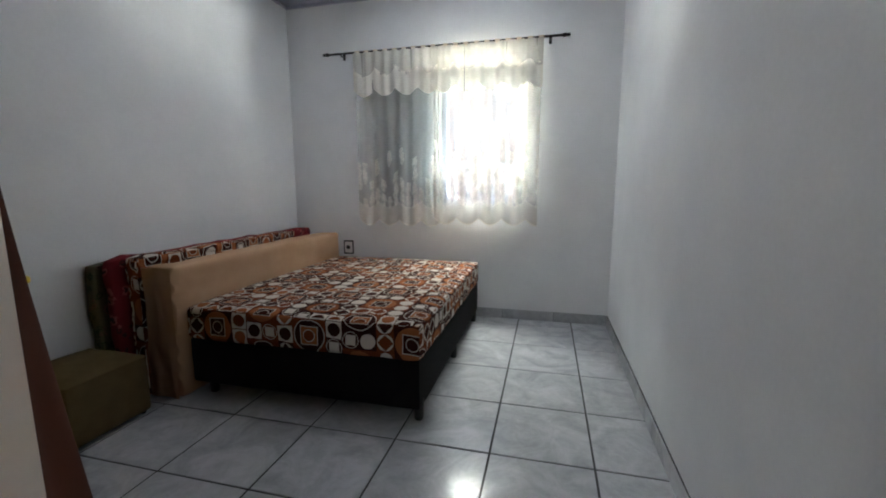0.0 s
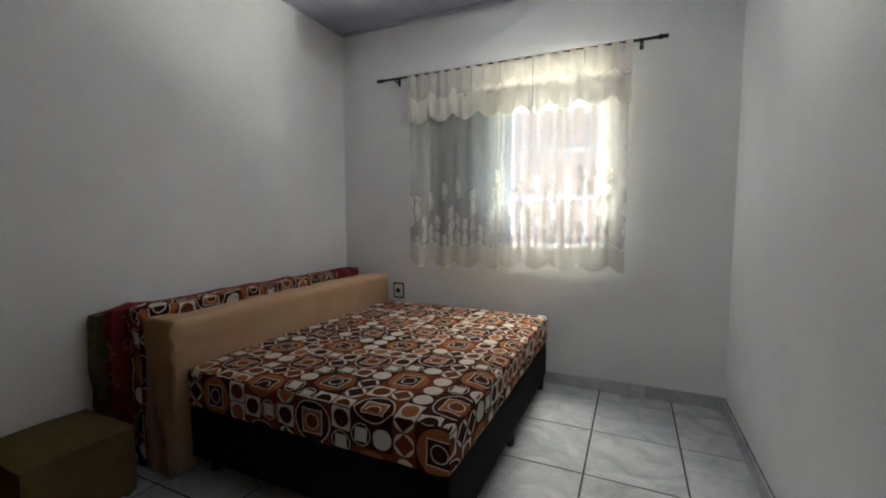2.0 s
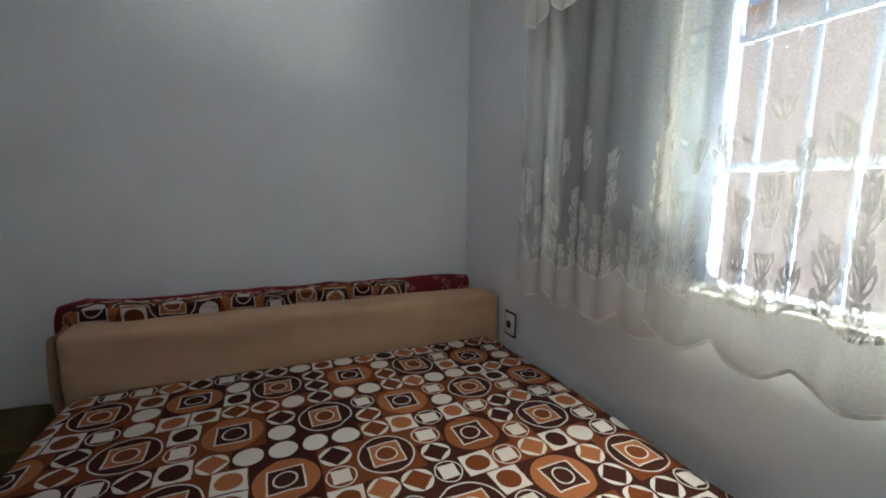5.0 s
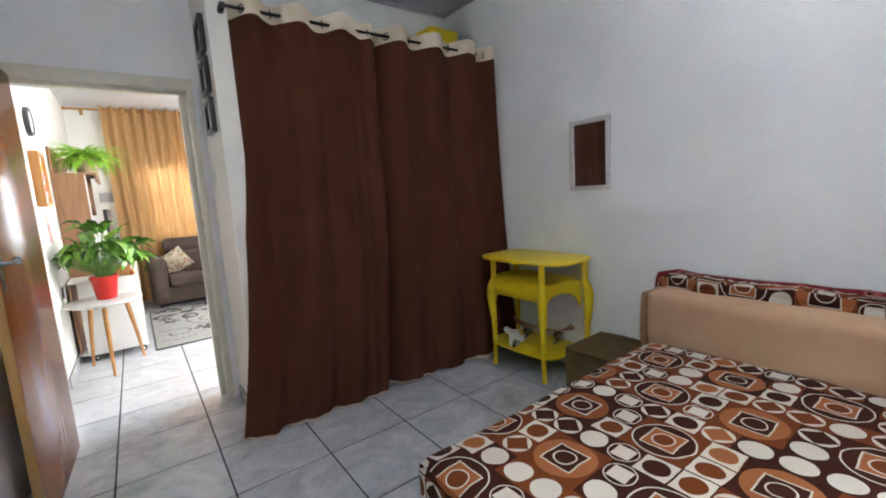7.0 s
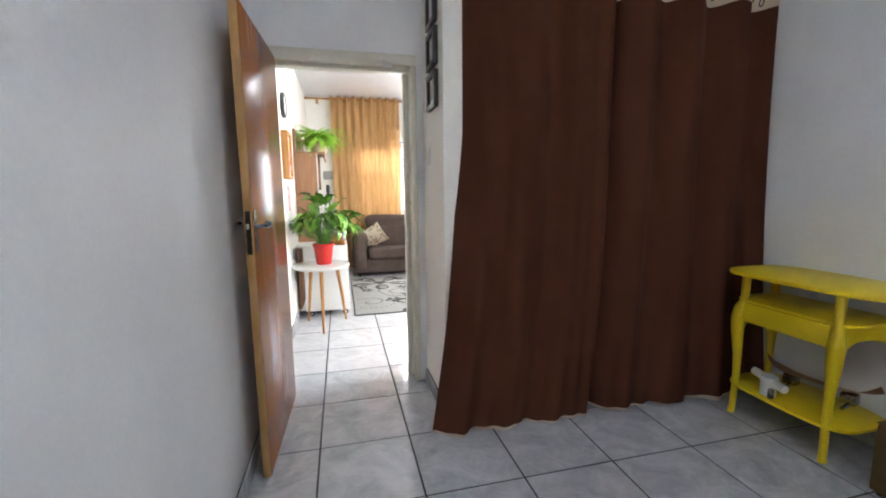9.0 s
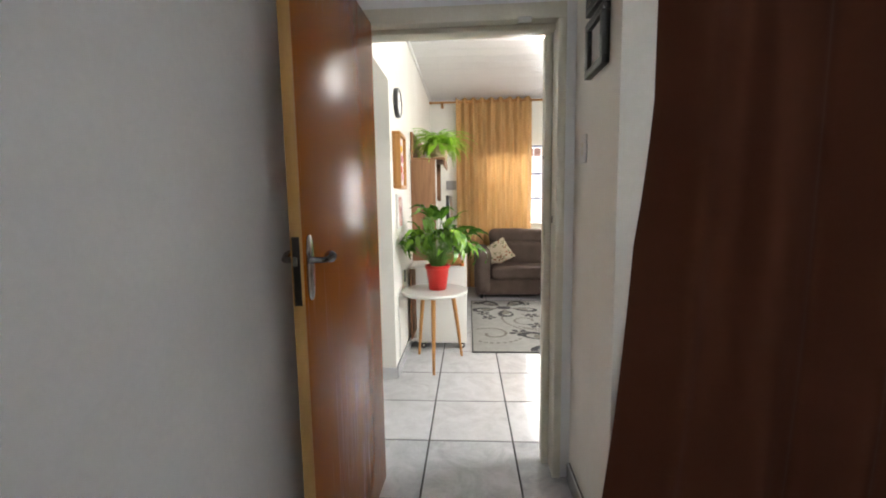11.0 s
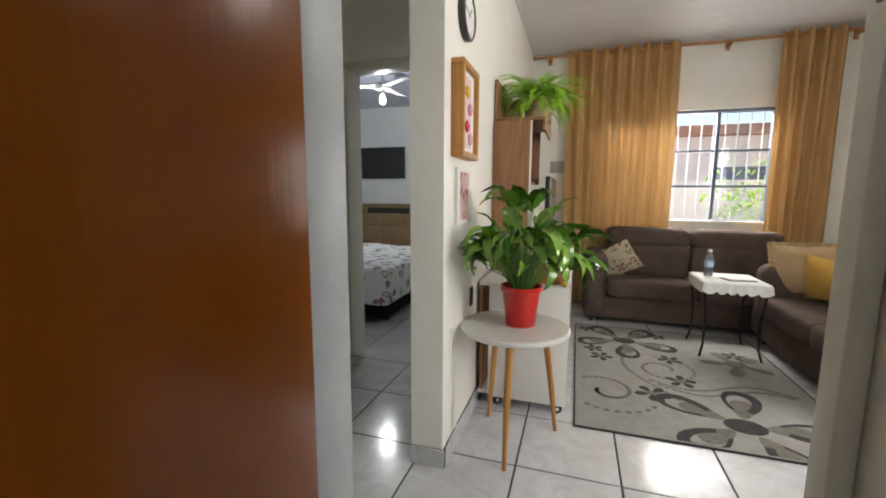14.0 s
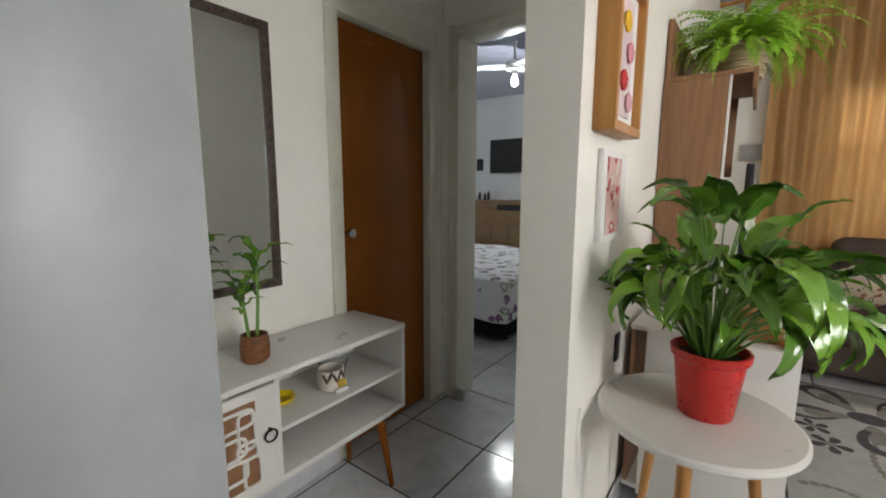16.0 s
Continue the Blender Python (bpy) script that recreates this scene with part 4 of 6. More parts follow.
BB = "grey marbled tile baseboard"
baseboard("baseboard_north", 0.245 - 1.6, YN, XE, YN, (0, -1), TILE, BB)
baseboard("baseboard_east", XE, YD + 0.02, XE, YN - 0.015, (-1, 0), TILE, BB)
baseboard("baseboard_west", XW, YD, XW, 1.30, (1, 0), TILE, BB)
baseboard("baseboard_wing", 0.367, YD + 0.02, 0.367, -0.107, (1, 0), TILE, BB)
baseboard("baseboard_living", XP, -4.9, XP, -1.715, (-1, 0), TILE_LIT, BB)
baseboard("baseboard_pillar", XP - 0.012, -1.70, XP + 0.15, -1.70, (0, 1), TILE_LIT, BB)
baseboard("baseboard_corridor", XC, -1.79, XC, YO, (-1, 0), TILE_LIT, BB)
baseboard("baseboard_south", XW, YS, XP - 0.013, YS, (0, 1), TILE_LIT, BB)


# ---- living room ----
GOLD = thin_cloth("gold_curtain_cloth", (0.50, 0.285, 0.110), (0.58, 0.355, 0.155), 0.13)


def drape(xa, xb, z0, z1, waves, y_mid, amp, seed, nu=110, nv=26):
    def fn(u, v):
        x = xa + (xb - xa) * u + 0.012 * noise.noise(Vector((u * 6, v * 2, seed)))
        a = 2 * math.pi * waves * u + 0.8 * noise.noise(Vector((u * 4, v * 1.2, seed)))
        return Vector((x, y_mid + amp * (0.75 + 0.35 * v) * math.cos(a) + 0.01 * noise.noise(Vector((x * 11, v * 3, seed))), z0 + (z1 - z0) * v + (0.008 * math.cos(a) if v > 0.9 else 0)))
    return grid(nu, nv, fn)


for xa, xb, waves, seed in ((0.985, -0.09, 8.5, 1.0), (-0.90, -1.42, 4.5, 6.0)):
    c = base("gold_curtain", 0, 0, 0, "floor length golden beige curtain hung on eyelets", "curtain", "living room curtains")
    part("panel", drape(xa, xb, 0.03, 2.735, waves, -4.87, 0.035, seed), GOLD, c)
    n = int(waves * 2)
    for k in range(n):
        bm = bmesh.new()
        add_tube(bm, [(0.022 * math.cos(a), 0, 0.022 * math.sin(a)) for a in [i * math.pi / 6 for i in range(13)]], 0.004, 6, caps=False)
        o = part("eyelet", bm, HONEY, c)
        o.matrix_world = pose(xa + (xb - xa) * (k + 0.5) / n, -4.87, 2.695, 0, 0, 60 if k % 2 else 120)
rod = base("wooden_curtain_rod", 0, -4.87, 2.695, "long brown wooden curtain rod", "curtain rod")
part("pole", tube([(1.33, 0, 0), (-1.55, 0, 0)], 0.014, 14), HONEY, rod)
part("finial", lathe([(0.014, 0), (0.02, 0.006), (0.02, 0.03), (0.012, 0.038)], sides=14), HONEY, rod).matrix_world = pose(1.325, -4.87, 2.695, 0, 90, 0)
for x in (1.18, -0.50, -1.50):
    bm = bmesh.new()
    add_box(bm, x - 0.016, x + 0.016, -0.10, 0.0, -0.03, -0.012, bevel=0.003)
    add_box(bm, x - 0.02, x + 0.02, -0.10, -0.09, -0.06, 0.03, bevel=0.003)
    part("bracket", bm, HONEY, rod)

win = base("window_2", -0.21, YS, 0.95, "grey blue steel window with security bars, half open", "window")
win["kind"] = "structure"
x0, x1, h = -0.79, 0.79, 1.14
bm = bmesh.new()
for b in ((x0, x1, 0, 0.03), (x0, x1, h - 0.03, h), (x0, x0 + 0.035, 0.03, h - 0.03), (x1 - 0.035, x1, 0.03, h - 0.03)):
    add_box(bm, b[0], b[1], -0.12, -0.04, b[2], b[3], bevel=0.003)
part("window_frame", bm, STEEL_BLUE, win)
for x in (-0.29, 0.25):
    part("mullion", box(x - 0.016, x + 0.016, -0.10, -0.06, 0.03, h - 0.03, bevel=0.003), STEEL_BLUE, win)
for z in (0.36, 0.72):
    part("crossbar", box(x0 + 0.035, x1 - 0.035, -0.095, -0.065, z, z + 0.024, bevel=0.003), STEEL_BLUE, win)
for k in range(14):
    x = x0 + 0.09 + k * 0.108
    part("security_bar", tube([(x, -0.135, 0.0), (x, -0.135, h)], 0.0065, 8), STEEL_WHITE, win)
part("window_sill", box(x0, x1, -0.04, 0.025, 0.0, 0.02, bevel=0.004), WALL_CREAM, win)
for b in ((x0, -0.307),):
    o = part("pane", box(b[0] + 0.04, b[1], -0.083, -0.079, 0.03, h - 0.03), GLASS, win, "clear glass pane")
    o.visible_shadow = False

lampo = base("ceiling_lamp", 0.24, -2.42, H2, "round white glass ceiling lamp, switched on", "ceiling lamp")
part("lamp_base", lathe([(0.06, -0.03), (0.07, -0.02), (0.07, 0.0)], sides=28), WHITE_PLASTIC, lampo)
glow, gt, gp = material("lit_opal_glass", (0.9, 0.88, 0.84), 0.3)
gp.inputs["Emission Color"].default_value, gp.inputs["Emission Strength"].default_value = (1, 0.95, 0.88, 1), 5.0
o = part("shade", lathe([(0.06, -0.03), (0.10, -0.045), (0.115, -0.075), (0.10, -0.105), (0.05, -0.12), (0.005, -0.125)], sides=32), glow, lampo, "lit opal glass shade")
bpy.data.objects["ceiling_bulb_living"].location.z = H2 - 0.19


# ---- sofas and cushions ----
def sofa(name, length, depth, arms, label, seats):
    s = base(name, 0, 0, 0, label, "sofa", "living room sofas")
    part("sofa_base", rumpled(-length / 2, length / 2, -depth / 2, depth / 2 - 0.05, 0.05, 0.28, 0.03, 0.004, 5, 9), SOFA, s)
    n = seats
    a0 = -length / 2 + (0.2 if arms[0] else 0.02)
    a1 = length / 2 - (0.2 if arms[1] else 0.02)
    for k in range(n):
        xa, xb = a0 + (a1 - a0) * k / n, a0 + (a1 - a0) * (k + 1) / n
        part("seat_cushion", rumpled(xa + 0.004, xb - 0.004, -depth / 2 + 0.2, depth / 2, 0.26, 0.44, 0.055, 0.010, 5, 12, k + 1.0), SOFA, s)
        part("back_cushion", rumpled(xa + 0.004, xb - 0.004, -depth / 2 + 0.06, -depth / 2 + 0.30, 0.40, 0.74, 0.06, 0.012, 5, 12, k + 4.0), SOFA, s)
        part("headrest", rumpled(xa + 0.004, xb - 0.004, -depth / 2 + 0.02, -depth / 2 + 0.27, 0.70, 0.90, 0.07, 0.012, 5, 12, k + 8.0), SOFA, s)
    for side, on in zip((-1, 1), arms):
        if on:
            x = side * (length / 2 - 0.1)
            part("armrest", rumpled(x - 0.11, x + 0.11, -depth / 2, depth / 2 - 0.02, 0.06, 0.68, 0.09, 0.010, 4, 14, side + 2.0), SOFA, s)
    for x in (-length / 2 + 0.08, length / 2 - 0.08):
        for y in (-depth / 2 + 0.08, depth / 2 - 0.12):
            part("foot", lathe([(0.018, 0), (0.024, 0.055)], x, y, 0, 12), BLACK_PLASTIC, s)
    return s


sofa("sofa", 1.75, 0.66, (False, True), "taupe brown suede two seat sofa under the window", 2).matrix_world = pose(-0.145, -4.49, 0)
sofa("sofa", 1.7, 0.85, (False, True), "taupe brown suede sofa along the side wall", 2).matrix_world = pose(-1.02, -3.28, 0, 0, 0, -90)


def cushion(name, w, h, t, mat, m, label, ruffle=False):
    def fn(sign):
        def one(u, v):
            a, b = 2 * u - 1, 2 * v - 1
            fat = max(0, (1 - a * a) * (1 - b * b)) ** 0.42
            pinch = 1 - 0.07 * (1 - abs(a * b))
            return Vector((a * w / 2 * pinch, sign * (t / 2 * fat) + 0.004 * noise.noise(Vector((a * 4, b * 4, t))), b * h / 2 * pinch))
        return one
    bm = grid(16, 16, fn(1))
    grid(16, 16, fn(-1), bm)
    bmesh.ops.remove_doubles(bm, verts=bm.verts, dist=0.004)
    c = thing(name, bm, mat, label, "cushion", at=m)
    if ruffle:
        bm = bmesh.new()
        n = 96
        loop = []
        for k in range(n):
            a = 4 * k / n
            e, f = int(a) % 4, a - int(a)
            p = [(-1 + 2 * f, -1), (1, -1 + 2 * f), (1 - 2 * f, 1), (-1, 1 - 2 * f)][e]
            loop.append(p)
        inner = [bm.verts.new((p[0] * w * 0.48, 0, p[1] * h * 0.48)) for p in loop]
        outer = [bm.verts.new((p[0] * w * 0.56, 0.012 * math.sin(k * 2.1), p[1] * h * 0.56)) for k, p in enumerate(loop)]
        for k in range(n):
            bm.faces.new((inner[k], inner[(k + 1) % n], outer[(k + 1) % n], outer[k]))
        part("ruffle", bm, mat, c)
    return c


FLORAL_LIGHT = floral_print("cream_floral_print", (0.56, 0.47, 0.34), (0.32, 0.10, 0.06), (0.12, 0.14, 0.06), 0.045)
cushion("throw_cushion", 0.36, 0.36, 0.13, FLORAL_LIGHT, pose(0.42, -4.47, 0.585, -28, 30, -12), "cream floral throw cushion leaning on the sofa arm")
cushion("throw_cushion", 0.42, 0.42, 0.14, TAN_CLOTH, pose(-0.86, -3.86, 0.66, -18, 4, -35), "tan cushion with a ruffled edge on the sofa", True)
cushion("throw_cushion", 0.36, 0.36, 0.13, GOLD_CLOTH, pose(-0.93, -3.66, 0.62, -20, -6, -55), "mustard yellow cushion on the sofa")

# ---- little metal table with a lace cloth ----
tb = base("side_table", -0.31, -3.74, 0, "small black wrought metal table under a lace cloth", "side table")
part("tabletop", box(-0.20, 0.20, -0.20, 0.20, 0.575, 0.590, bevel=0.003), BLACK_METAL, tb)
for sx in (-1, 1):
    for sy in (-1, 1):
        part("leg", tube([(sx * 0.205, sy * 0.205, 0.0), (sx * 0.18, sy * 0.18, 0.10), (sx * 0.175, sy * 0.175, 0.30), (sx * 0.195, sy * 0.195, 0.50), (sx * 0.175, sy * 0.175, 0.575)], [0.009, 0.0085, 0.0085, 0.009, 0.0085], 8), BLACK_METAL, tb)
bm = bmesh.new()
n = 120
ringA, ringB, ringC = [], [], []
for k in range(n):
    a = 2 * math.pi * k / n
    c, s_ = math.cos(a), math.sin(a)
    q = max(abs(c), abs(s_))
    x, y = c / q, s_ / q
    ringA.append(bm.verts.new((x * 0.206, y * 0.206, 0.593)))
    ringB.append(bm.verts.new((x * 0.218, y * 0.218, 0.583)))
    drop = 0.065 + 0.024 * abs(math.sin(k * math.pi / 5))
    ringC.append(bm.verts.new((x * (0.222 + 0.006 * math.sin(k * 1.3)), y * (0.222 + 0.006 * math.sin(k * 1.3)), 0.59 - drop)))
bm.faces.new(ringA)
for A, B in ((ringA, ringB), (ringB, ringC)):
    for k in range(n):
        bm.faces.new((A[k], A[(k + 1) % n], B[(k + 1) % n], B[k]))
thing("tablecloth", bm, varied("white_crochet", (0.70, 0.69, 0.66), (0.80, 0.79, 0.77), 0.85, 60, 260, 0.003), "white crocheted cloth with a scalloped edge", "tablecloth", at=pose(-0.31, -3.74, 0))
WATER_PLASTIC = material("clear_bottle_plastic", (0.80, 0.88, 0.94), 0.08, 0.0, **{"Transmission Weight": 0.85, "IOR": 1.2})[0]
bt = base("water_bottle", -0.19, -3.80, 0.5935, "clear plastic water bottle on the lace cloth", "bottle")
part("bottle_body", lathe([(0.028, 0), (0.032, 0.008), (0.032, 0.06), (0.030, 0.068), (0.032, 0.076), (0.032, 0.13), (0.024, 0.158), (0.013, 0.178), (0.013, 0.19)], sides=22), WATER_PLASTIC, bt)
part("label", lathe([(0.0325, 0.075), (0.0328, 0.078), (0.0328, 0.112), (0.0325, 0.115)], sides=22), varied("pale_blue_label", (0.38, 0.52, 0.70), (0.55, 0.66, 0.80), 0.4), bt, "pale blue label band")
part("cap", lathe([(0.015, 0.188), (0.015, 0.206), (0.012, 0.209)], sides=18), WHITE_PLASTIC, bt)
nb = base("notebook", -0.36, -3.68, 0.5935, "thin dark notebook with white pages lying on the cloth", "notebook", turn=15)
part("cover", box(-0.10, 0.10, -0.07, 0.07, 0.0, 0.004, bevel=0.001), BLACK_PLASTIC, nb)
part("pages", box(-0.095, 0.085, -0.064, 0.058, 0.004, 0.009, bevel=0.001), PAPER, nb)

# ---- rug ----
rug = base("rug", 0.105, -3.16, 0, "pale greige rug with dark flowers and dotted scrolls", "rug")
RW, RL = 0.685, 0.92
part("rug_field", box(-RW, RW, -RL, RL, 0.001, 0.010, bevel=0.003), PALE_PILE, rug)
bm = bmesh.new()
for b in ((-RW - 0.008, RW + 0.008, RL, RL + 0.010), (-RW - 0.008, RW + 0.008, -RL - 0.010, -RL), (-RW - 0.009, -RW, -RL, RL), (RW, RW + 0.009, -RL, RL)):
    add_box(bm, b[0], b[1], b[2], b[3], 0.001, 0.0115, bevel=0.002)
part("binding", bm, DARK_LINE, rug, "dark bound edge")


def clip_in(x, y, pad=0.012):
    return max(-RW + pad, min(RW - pad, x)), max(-RL + pad, min(RL - pad, y))


def flat(outline, z=0.0118):
    bm = bmesh.new()
    pts = []
    for p in outline:
        q = clip_in(*p)
        if not pts or (abs(q[0] - pts[-1][0]) + abs(q[1] - pts[-1][1])) > 1e-5:
            pts.append(q)
    if len(pts) > 2:
        f = bm.faces.new([bm.verts.new((x, y, 0.0095)) for x, y in pts])
        up = bmesh.ops.extrude_face_region(bm, geom=[f])["geom"]
        for v in up:
            if isinstance(v, bmesh.types.BMVert):
                v.co.z = z
    return bm


def petal(cx, cy, ang, near, far, width, n=18):
    out = []
    for k in range(n):
        a = 2 * math.pi * k / n
        r = (near + far) / 2 + (far - near) / 2 * math.cos(a)
        w = width * math.sin(a) * (0.75 + 0.25 * math.cos(a))
        out.append((cx + r * math.cos(ang) - w * math.sin(ang), cy + r * math.sin(ang) + w * math.cos(ang)))
    return out


def crescent(cx, cy, ang, near, far, width, n=14):
    """The dark outer half of a petal, open towards the flower's heart."""
    outer, inner = [], []
    for k in range(n + 1):
        a = -math.pi * 0.80 + 1.60 * math.pi * k / n
        for lst, sh, wd in ((outer, 1.0, 1.0), (inner, 0.70, 0.62)):
            r = (near + far) / 2 + (far - near) / 2 * math.cos(a) * sh - (1 - sh) * 0.03
            w = width * wd * math.sin(a) * (0.8 + 0.2 * math.cos(a)) + (0.10 * width if sh < 1 else 0)
            lst.append((cx + r * math.cos(ang) - w * math.sin(ang), cy + r * math.sin(ang) + w * math.cos(ang)))
    return outer + inner[::-1]


def big_flower(cx, cy, size, turn, crescents=(0, 1, 2, 3, 4), dark=None):
    fl = part("flower_motif", flat(oval(cx, cy, size * 0.22, size * 0.17, 20)), dark or DARK_LINE, rug)
    for k in range(5):
        ang = radians(turn + 72 * k)
        part("petal", flat(petal(cx, cy, ang, size * 0.2, size * 0.72, size * 0.17), 0.0113), GREY_PILE, fl)
        if k in crescents:
            part("petal", flat(crescent(cx, cy, ang, size * 0.30, size * 1.0, size * 0.27), 0.0121), dark or DARK_LINE, fl)


def small_flower(cx, cy, size, turn):
    fl = part("small_flower_motif", flat(oval(cx, cy, size * 0.25, size * 0.25, 12)), GREY_PILE, rug)
    for k in range(5):
        part("petal", flat(petal(cx, cy, radians(turn + 72 * k), size * 0.2, size, size * 0.32, 12), 0.0116), DARK_LINE, fl)


big_flower(0.30, -0.56, 0.40, 18)
big_flower(-0.18, 0.66, 0.46, 40)
big_flower(-0.42, -0.28, 0.32, 5, (), GREY_PILE)
for x, y, s_, a in ((0.55, -0.30, 0.075, 0), (0.50, -0.14, 0.085, 30), (0.02, -0.22, 0.085, 10), (0.02, 0.16, 0.095, 50), (0.23, 0.40, 0.105, 15), (-0.46, -0.45, 0.08, 40), (0.02, -0.74, 0.07, 0), (0.60, -0.80, 0.07, 20)):
    small_flower(x, y, s_, a)


def scroll(points):
    bm = bmesh.new()
    for (xa, ya), (xb, yb) in zip(points, points[1:]):
        ang = math.atan2(yb - ya, xb - xa)
        if abs(xa) > RW - 0.03 or abs(ya) > RL - 0.03:
            continue
        f = bm.faces.new([bm.verts.new((xa + 0.021 * math.cos(a) * math.cos(ang) - 0.015 * math.sin(a) * math.sin(ang), ya + 0.021 * math.cos(a) * math.sin(ang) + 0.015 * math.sin(a) * math.cos(ang), 0.0108)) for a in [i * math.pi / 4 for i in range(8)]])
    tagged(part("dotted_scroll", bm, GREY_PILE, rug), kind="stuff")


def spiral(cx, cy, r0, r1, a0, turns, n):
    return [(cx + (r0 + (r1 - r0) * k / n) * math.cos(radians(a0) + 2 * math.pi * turns * k / n), cy + (r0 + (r1 - r0) * k / n) * math.sin(radians(a0) + 2 * math.pi * turns * k / n)) for k in range(n + 1)]


scroll(spiral(0.50, 0.44, 0.05, 0.30, 0, 1.45, 42))
scroll(spiral(0.10, -0.02, 0.06, 0.24, 180, 1.3, 30))
scroll([(0.32 - 0.022 * k * 0.4 + 0.09 * math.sin(k * 0.22), -0.28 + 0.040 * k) for k in range(22)])
scroll([(0.20 - 0.036 * k, 0.20 + 0.08 * math.sin(k * 0.28)) for k in range(24)])
scroll([(0.16 - 0.036 * k, 0.26 + 0.08 * math.sin(k * 0.28)) for k in range(22)])

# ---- tv rack and what stands on it ----
rk = base("tv_rack", 1.08, -2.30, 0, "white tv rack on castors with a tall walnut panel", "tv rack")
part("side_panel", box(-0.235, 0.20, -0.018, 0.0, 0.065, 0.735, bevel=0.002), WHITE_LACQUER, rk)
part("rack_top", box(-0.235, 0.26, -1.6, -0.02, 0.715, 0.735, bevel=0.002), WHITE_LACQUER, rk)
part("rack_bottom", box(-0.225, 0.26, -1.6, -0.02, 0.07, 0.09, bevel=0.002), WHITE_LACQUER, rk)
part("side_panel", box(-0.235, 0.26, -1.62, -1.602, 0.065, 0.735, bevel=0.002), WHITE_LACQUER, rk)
part("drawer_front", box(-0.232, -0.214, -0.80, -0.03, 0.10, 0.40, bevel=0.002), WHITE_LACQUER, rk)
part("drawer_front", box(-0.232, -0.214, -1.59, -0.81, 0.10, 0.40, bevel=0.002), WHITE_LACQUER, rk)
part("rack_back", box(0.24, 0.255, -1.6, -0.02, 0.09, 0.715), WALNUT, rk)
part("panel_side", box(0.045, 0.275, -0.42, -0.40, 0.735, 1.68, bevel=0.002), WALNUT, rk, "upright walnut panel side")
part("panel_edge", box(0.035, 0.044, -0.421, -0.399, 0.735, 1.68, bevel=0.001), WHITE_LACQUER, rk, "white front edge")
part("panel_back", box(0.255, 0.275, -1.6, -0.421, 0.735, 1.94, bevel=0.002), WALNUT, rk)
part("top_shelf", box(-0.03, 0.254, -0.95, -0.40, 1.681, 1.70, bevel=0.002), WALNUT, rk, "walnut top shelf")
part("inner_shelf", box(0.06, 0.254, -0.95, -0.421, 1.30, 1.318, bevel=0.002), WALNUT, rk)
part("panel_inner", box(0.03, 0.25, -0.95, -0.935, 1.30, 1.68, bevel=0.002), WALNUT, rk)
part("shelf_fascia", box(-0.045, -0.031, -0.95, -0.40, 1.62, 1.70, bevel=0.002), WALNUT, rk)
for x in (-0.19, 0.15):
    for y in (-0.05, -1.55):
        w = part("castor", lathe([(0.018, -0.012), (0.028, -0.009), (0.028, 0.009), (0.018, 0.012)], sides=18), BLACK_PLASTIC, rk, "small black castor")
        w.matrix_world = pose(1.08 + x, -2.30 + y, 0.028, 90, 0, 20)
        part("castor_hub", lathe([(0.010, -0.0135), (0.010, 0.0135)], sides=12), WHITE_PLASTIC, w)
        part("castor_fork", box(x - 0.014, x + 0.014, y - 0.018, y + 0.018, 0.045, 0.07, bevel=0.003), BLACK_METAL, rk)
tv = base("television", 1.03, -3.45, 0.735, "black flat television on the rack seen from its edge", "television")
part("screen", box(-0.018, 0.018, -0.42, 0.42, 0.10, 0.62, bevel=0.006), BLACK_PLASTIC, tv)
part("tv_stand", box(-0.09, 0.09, -0.16, 0.16, 0.0, 0.014, bevel=0.004), BLACK_PLASTIC, tv)
part("tv_neck", box(-0.02, 0.02, -0.05, 0.05, 0.014, 0.11, bevel=0.004), BLACK_PLASTIC, tv)
fig = base("wooden_box", 0.96, -2.42, 0.735, "small brown wooden box on the white rack", "box")
part("box_body", box(-0.07, 0.07, -0.05, 0.05, 0, 0.08, bevel=0.004), HONEY, fig)
part("lid", box(-0.074, 0.074, -0.054, 0.054, 0.081, 0.10, bevel=0.004), HONEY, fig)
orn = thing("ornament", lathe([(0.012, 0), (0.020, 0.012), (0.020, 0.024), (0.010, 0.036), (0.012, 0.044), (0.004, 0.054)], 0, 0, 0, 16), varied("orange_glaze", (0.55, 0.16, 0.03), (0.62, 0.24, 0.06), 0.3), "tiny orange glazed ornament on the white rack", "ornament", at=pose(0.88, -2.34, 0.735))
bx = thing("meter_box", box(0.99, 1.14, YS, YS + 0.03, 1.47, 1.60, bevel=0.006), varied("grey_box", (0.36, 0.35, 0.34), (0.44, 0.43, 0.42), 0.5), "flat grey box mounted on the wall", "box")

# ---- round side table with the peace lily ----
rt = base("round_table", 1.095, -2.02, 0, "round white side table on three turned wooden legs", "side table")
part("tabletop", lathe([(0.235, 0.567), (0.255, 0.572), (0.263, 0.582), (0.263, 0.592), (0.255, 0.599), (0.0005, 0.600)], sides=64), WHITE_LACQUER, rt)
for fx, fy in ((-0.005, 0.257), (0.155, -0.175), (-0.207, -0.146)):
    k = 0.66
    part("leg", tube([(fx, fy, 0), (fx * (0.4 * k + 0.6), fy * (0.4 * k + 0.6), 0.25), (fx * k, fy * k, 0.568)], [0.010, 0.015, 0.019], 14), HONEY, rt)

